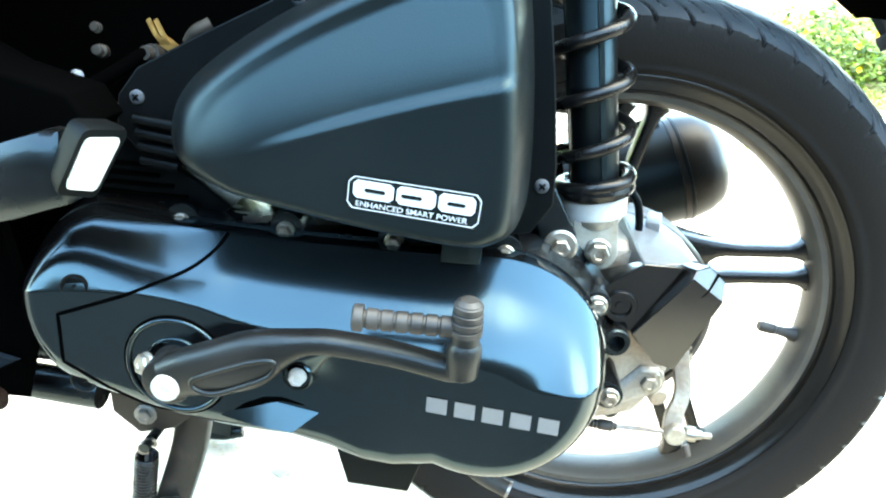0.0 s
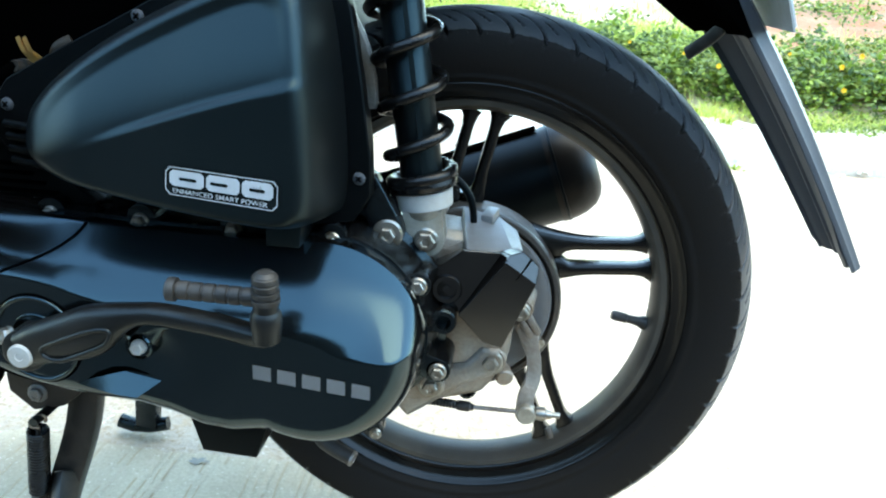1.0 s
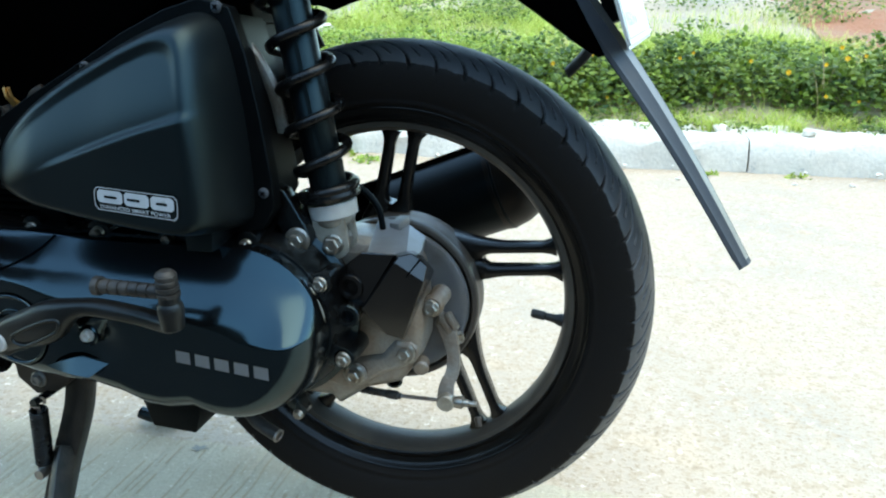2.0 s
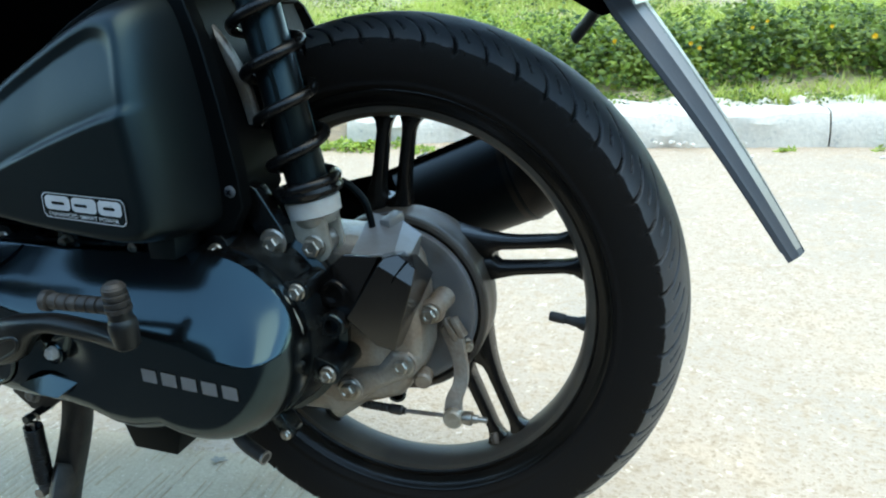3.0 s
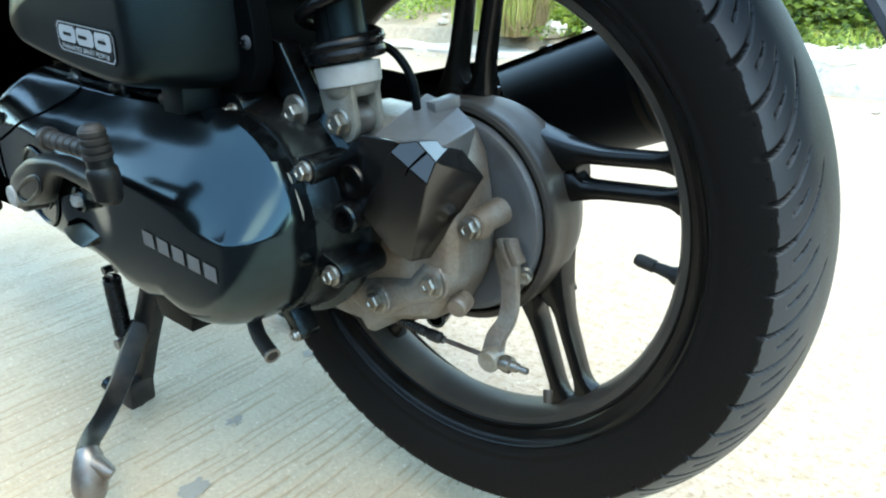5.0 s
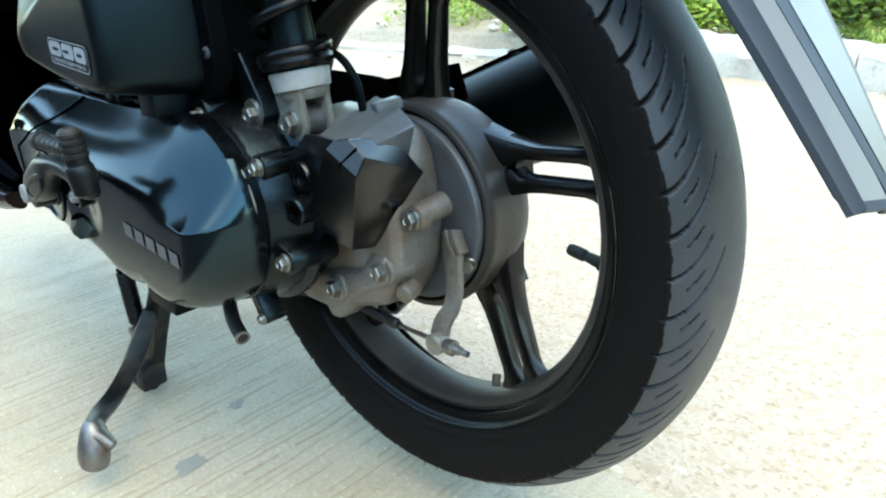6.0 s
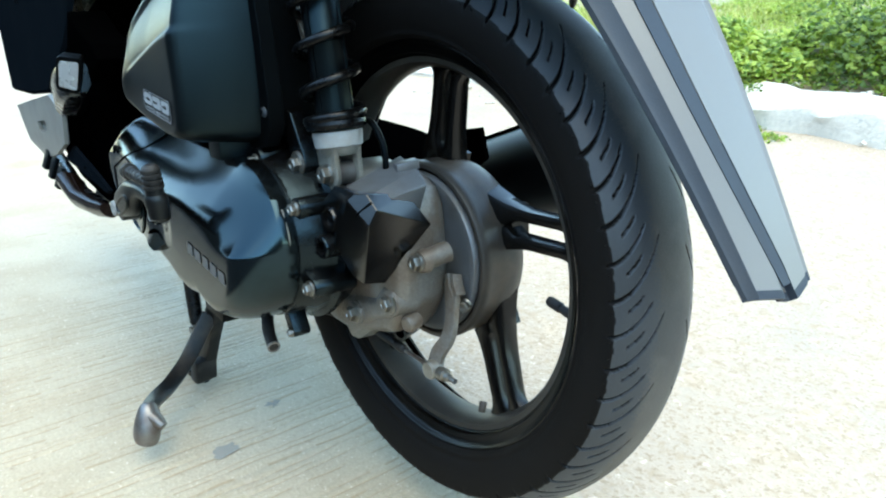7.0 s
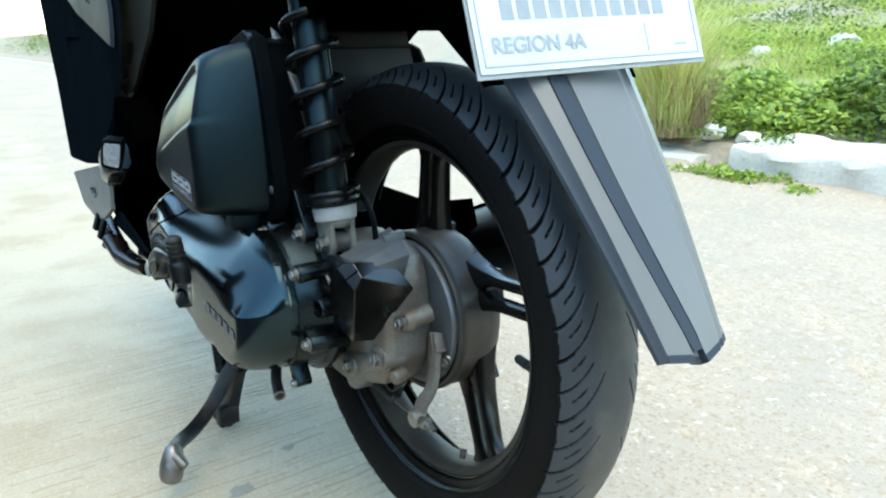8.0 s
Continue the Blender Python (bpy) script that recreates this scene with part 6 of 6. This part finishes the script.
def leaves(name, spots, n, size, mat, label, seed, category="plants", base=None):
    """One sheet of many small folded leaves, clustered in mounds: spots rows of (x, y, radius, height)."""
    rng = random.Random(seed)
    vs, fs = [], []
    weights = [s[2] ** 2 for s in spots]
    for _ in range(n):
        x0, y0, r, h = rng.choices(spots, weights)[0]
        a, q = rng.uniform(0, 2 * math.pi), math.sqrt(rng.random())
        x, y = x0 + r * q * math.cos(a), y0 + r * q * math.sin(a)
        top = h * math.sqrt(max(0.0, 1 - q * q)) * (0.75 + 0.4 * noise2(x * 5, y * 5, seed))
        z = (bank_z(y) if base is None else base) + top * (1 - rng.random() ** 2.2 * 0.8)
        s = size * rng.uniform(0.6, 1.35)
        d = Vector((rng.gauss(0, 1), rng.gauss(0, 1) - 0.3, rng.gauss(0, 0.5))).normalized()
        u = d.cross(Vector((rng.gauss(0, 0.5), rng.gauss(0, 0.5) - 0.5, 1))).normalized()
        w = d.cross(u)
        p = Vector((x, y, z))
        i = len(vs)
        vs += [p, p + d * s * 0.5 + u * s * 0.32 + w * s * 0.1, p + d * s, p + d * s * 0.5 - u * s * 0.32 + w * s * 0.1]
        fs += [(i, i + 1, i + 2), (i, i + 2, i + 3)]
    me = bpy.data.meshes.new(name)
    me.from_pydata([tuple(v) for v in vs], [], fs)
    me.materials.append(mat)
    return tagged(new(name, me), label, category, kind="stuff")


def blades(name, spots, n, length, width, mat, label, seed, lean=0.35):
    """Grass blades, each a bent strip of three joints."""
    rng = random.Random(seed)
    vs, fs = [], []
    for _ in range(n):
        x0, y0, r = rng.choice(spots)
        a, q = rng.uniform(0, 2 * math.pi), math.sqrt(rng.random()) * r
        p = Vector((x0 + q * math.cos(a), y0 + q * math.sin(a), 0))
        p.z = bank_z(p.y) - 0.01
        ln = length * rng.uniform(0.45, 1.2)
        b = rng.uniform(0, 2 * math.pi)
        out = Vector((math.cos(b), math.sin(b), 0)) * lean * rng.uniform(0.2, 1.4)
        side = Vector((-math.sin(b), math.cos(b), 0)) * width * rng.uniform(0.6, 1.3)
        i = len(vs)
        for k in range(4):
            t = k / 3
            c = p + Vector((0, 0, 1)) * ln * t * (1 - 0.25 * lean * t) + out * ln * t * t
            vs += [c - side * (1 - t * 0.92), c + side * (1 - t * 0.92)]
        for k in range(3):
            fs.append((i + 2 * k, i + 2 * k + 1, i + 2 * k + 3, i + 2 * k + 2))
    me = bpy.data.meshes.new(name)
    me.from_pydata([tuple(v) for v in vs], [], fs)
    me.materials.append(mat)
    return tagged(new(name, me), label, "grass", kind="stuff")


M_BUSH = leaf_material("bright_bush_leaves", (0.10, 0.19, 0.018), (0.46, 0.55, 0.09))
rng = random.Random(21)
hedge = []
for k in range(46):
    x = -0.95 + 0.085 * k + rng.uniform(-0.05, 0.05)
    hedge.append((x, 3.0 + rng.uniform(-0.1, 0.25), rng.uniform(0.18, 0.30), rng.uniform(0.2, 0.38)))
leaves("creeping_shrub", hedge, 26000, 0.035, M_LEAF, "low green creeping shrub along the kerb", 5)
bush = [(-1.22, 2.66, 0.15, 0.15), (-1.08, 2.84, 0.15, 0.14), (-1.25, 2.92, 0.2, 0.19), (-0.98, 3.10, 0.2, 0.2), (-0.78, 3.02, 0.14, 0.13), (-1.4, 2.74, 0.12, 0.13), (-1.5, 3.0, 0.22, 0.2), (-1.22, 3.2, 0.22, 0.15), (-1.9, 2.9, 0.22, 0.16), (-1.75, 3.25, 0.25, 0.18), (-0.9, 3.3, 0.22, 0.14)]
leaves("leafy_bush", bush, 5200, 0.042, M_BUSH, "loose bright green bush behind the kerb", 25)
far_bushes = []
for k in range(40):
    far_bushes.append((rng.uniform(-6, 0.6), rng.uniform(3.3, 6.2), rng.uniform(0.15, 0.4), rng.uniform(0.08, 0.22)))
for k in range(26):
    far_bushes.append((rng.uniform(0.6, 3.2), rng.uniform(3.6, 6.5), rng.uniform(0.15, 0.35), rng.uniform(0.08, 0.2)))
for k in range(36):
    far_bushes.append((rng.uniform(-7, -0.5), rng.uniform(5.0, 8.2), rng.uniform(0.25, 0.5), rng.uniform(0.12, 0.4)))
for k in range(26):
    far_bushes.append((-8 - 0.9 * k + rng.uniform(-0.3, 0.3), 2.9 + rng.uniform(0, 1.2), rng.uniform(0.5, 0.9), rng.uniform(0.7, 1.3)))
leaves("wild_plants", far_bushes, 48000, 0.034, M_LEAF, "mixed green weeds on the bank", 6)
left_low = [(-2.9 + 0.12 * k + rng.uniform(-0.06, 0.06), 2.72 + rng.uniform(-0.05, 0.4), rng.uniform(0.1, 0.2), rng.uniform(0.04, 0.12)) for k in range(13)]
left_low += [(rng.uniform(-3.4, -0.2), rng.uniform(2.8, 4.8), rng.uniform(0.12, 0.28), rng.uniform(0.04, 0.14)) for k in range(70)]
leaves("ground_cover", left_low, 17000, 0.027, M_BUSH, "low green ground cover beside the kerb", 9)
trail = [(rng.uniform(-1.6, 2.0), 2.34 + 0.5 * rng.random() ** 0.5, rng.uniform(0.05, 0.14), rng.uniform(0.02, 0.06)) for k in range(64)]
leaves("trailing_weeds", trail, 6400, 0.018, M_LEAF, "sparse green weeds trailing over the kerb", 12)
foot = [(rng.uniform(-1.35, -0.72), rng.uniform(2.10, 2.21), rng.uniform(0.03, 0.08), rng.uniform(0.02, 0.07)) for k in range(16)] + [(rng.uniform(0.2, 1.9), rng.uniform(2.14, 2.2), rng.uniform(0.02, 0.04), rng.uniform(0.01, 0.03)) for k in range(4)]
leaves("kerb_weeds", foot, 1900, 0.02, M_BUSH, "small green weeds at the kerb's foot", 18, base=-0.01)
blades("tall_grass", [(-1.50, 2.32, 0.06), (-1.45, 2.34, 0.05), (-1.56, 2.38, 0.07), (-1.70, 2.50, 0.12), (-1.85, 2.6, 0.14)], 1250, 0.72, 0.0036, M_GRASS, "tall yellow-green grass clump on the verge", 13, 0.55)
blades("tall_grass", [(-1.52, 2.34, 0.08), (-1.44, 2.36, 0.05), (-1.45, 2.45, 0.06)], 300, 0.46, 0.003, M_DRY, "dry straw-coloured stalks in the verge", 14, 0.8)
blades("tall_grass", [(-1.46, 2.32, 0.08), (-1.52, 2.36, 0.08)], 500, 0.12, 0.004, M_DRY, "withered brown grass at the clump's foot", 19, 0.7)
blades("tall_grass", [(1.12, 2.85, 0.06)], 7, 0.5, 0.003, M_DRY, "few dry stalks leaning over the shrub", 20, 0.5)
M_TURF = leaf_material("bright_turf", (0.26, 0.38, 0.04), (0.64, 0.66, 0.17))
turf = [(rng.uniform(-3.2, 0.1), rng.uniform(3.2, 5.3), rng.uniform(0.1, 0.3)) for k in range(110)] + [(rng.uniform(0.1, 1.5), rng.uniform(3.3, 4.6), rng.uniform(0.1, 0.25)) for k in range(60)] + [(rng.uniform(-6, 0), rng.uniform(5.2, 8.4), rng.uniform(0.2, 0.5)) for k in range(90)]
blades("turf", turf, 60000, 0.11, 0.0034, M_TURF, "dense bright green grass behind the kerb", 16, 0.9)
lap = [(rng.uniform(-0.5, 2.2), rng.uniform(2.52, 2.85), rng.uniform(0.03, 0.1)) for k in range(60)]
blades("turf", lap, 3000, 0.09, 0.0026, M_TURF, "grass tufts rooted on the kerb's back edge", 17, 1.1)
blades("short_grass", [(rng.uniform(-4, 3.2), rng.uniform(2.95, 5.5), 0.3) for k in range(60)], 9000, 0.12, 0.003, M_GRASS, "short yellow-green grass on the bank", 15, 0.7)


def flower(x, y, z, s, turn):
    """A five-petalled flower."""
    bm = bmesh.new()
    for k in range(6):
        a = turn + k * math.pi / 3
        d = V(math.cos(a), -0.55, math.sin(a)).normalized()
        u = d.cross(V(0, -1, 0)).normalized()
        p = V(x, y, z)
        vs = [bm.verts.new(q) for q in (p, p + d * s * 0.6 + u * s * 0.35, p + d * s, p + d * s * 0.6 - u * s * 0.35)]
        bm.faces.new(vs)
    return tagged(part("flower", bm, M_FLOWER, None), "small yellow flower in the creeping shrub", "flower", "flowers in the shrub")


for k in range(34):
    x = rng.uniform(-0.5, 2.6)
    y = rng.uniform(2.72, 2.86)
    flower(x, y, bank_z(y) + rng.uniform(0.05, 0.30), rng.uniform(0.009, 0.016), rng.uniform(0, 2))


def stone(x, y, s, seed, ground=None):
    bm = bmesh.new()
    bmesh.ops.create_icosphere(bm, subdivisions=2, radius=s)
    for v in bm.verts:
        v.co *= 0.8 + 0.5 * noise2(v.co.x / s * 1.2 + seed, v.co.y / s * 1.2, v.co.z / s * 1.2)
        v.co.z *= 0.6
        v.co += V(x, y, (bank_z(y) if ground is None else ground) + s * 0.2)
    return tagged(part("stone", bm, M_KERB, None, angle=25), "pale rough stone on the verge", "stone", "stones on the verge")


for k in range(40):
    stone(rng.uniform(-3.2, 2.6), rng.uniform(2.4, 2.8), rng.uniform(0.012, 0.04), k)
for x, y, s in ((-1.33, 2.42, 0.07), (-2.3, 4.3, 0.1), (-1.12, 2.36, 0.06), (-1.05, 3.12, 0.11), (-1.9, 4.6, 0.14)):
    stone(x, y, s, x)
for k in range(70):
    y = 2.21 - 0.4 * rng.random() ** 2
    stone(rng.uniform(-2.6, 1.8), y, rng.uniform(0.006, 0.018), k + 0.5, -0.004 + (0.016 if y > 2.08 else 0))
# bare red earth showing on the bank
bm = bmesh.new()
xs = [1.5 + 0.2 * i for i in range(20)]
ys = [3.1 + 0.2 * i for i in range(22)]
grid = [[bm.verts.new((x + 0.05 * noise2(x * 3, y * 3), y, bank_z(y) + 0.03 * noise2(x * 2, y * 2) + 0.015 * noise2(x * 7, y * 7) + 0.012)) for x in xs] for y in ys]
for a, b in zip(grid, grid[1:]):
    for i in range(len(a) - 1):
        bm.faces.new((a[i], a[i + 1], b[i + 1], b[i]))
structure("red_earth", bm, M_REDSOIL, "bare reddish earth on the bank", "ground")
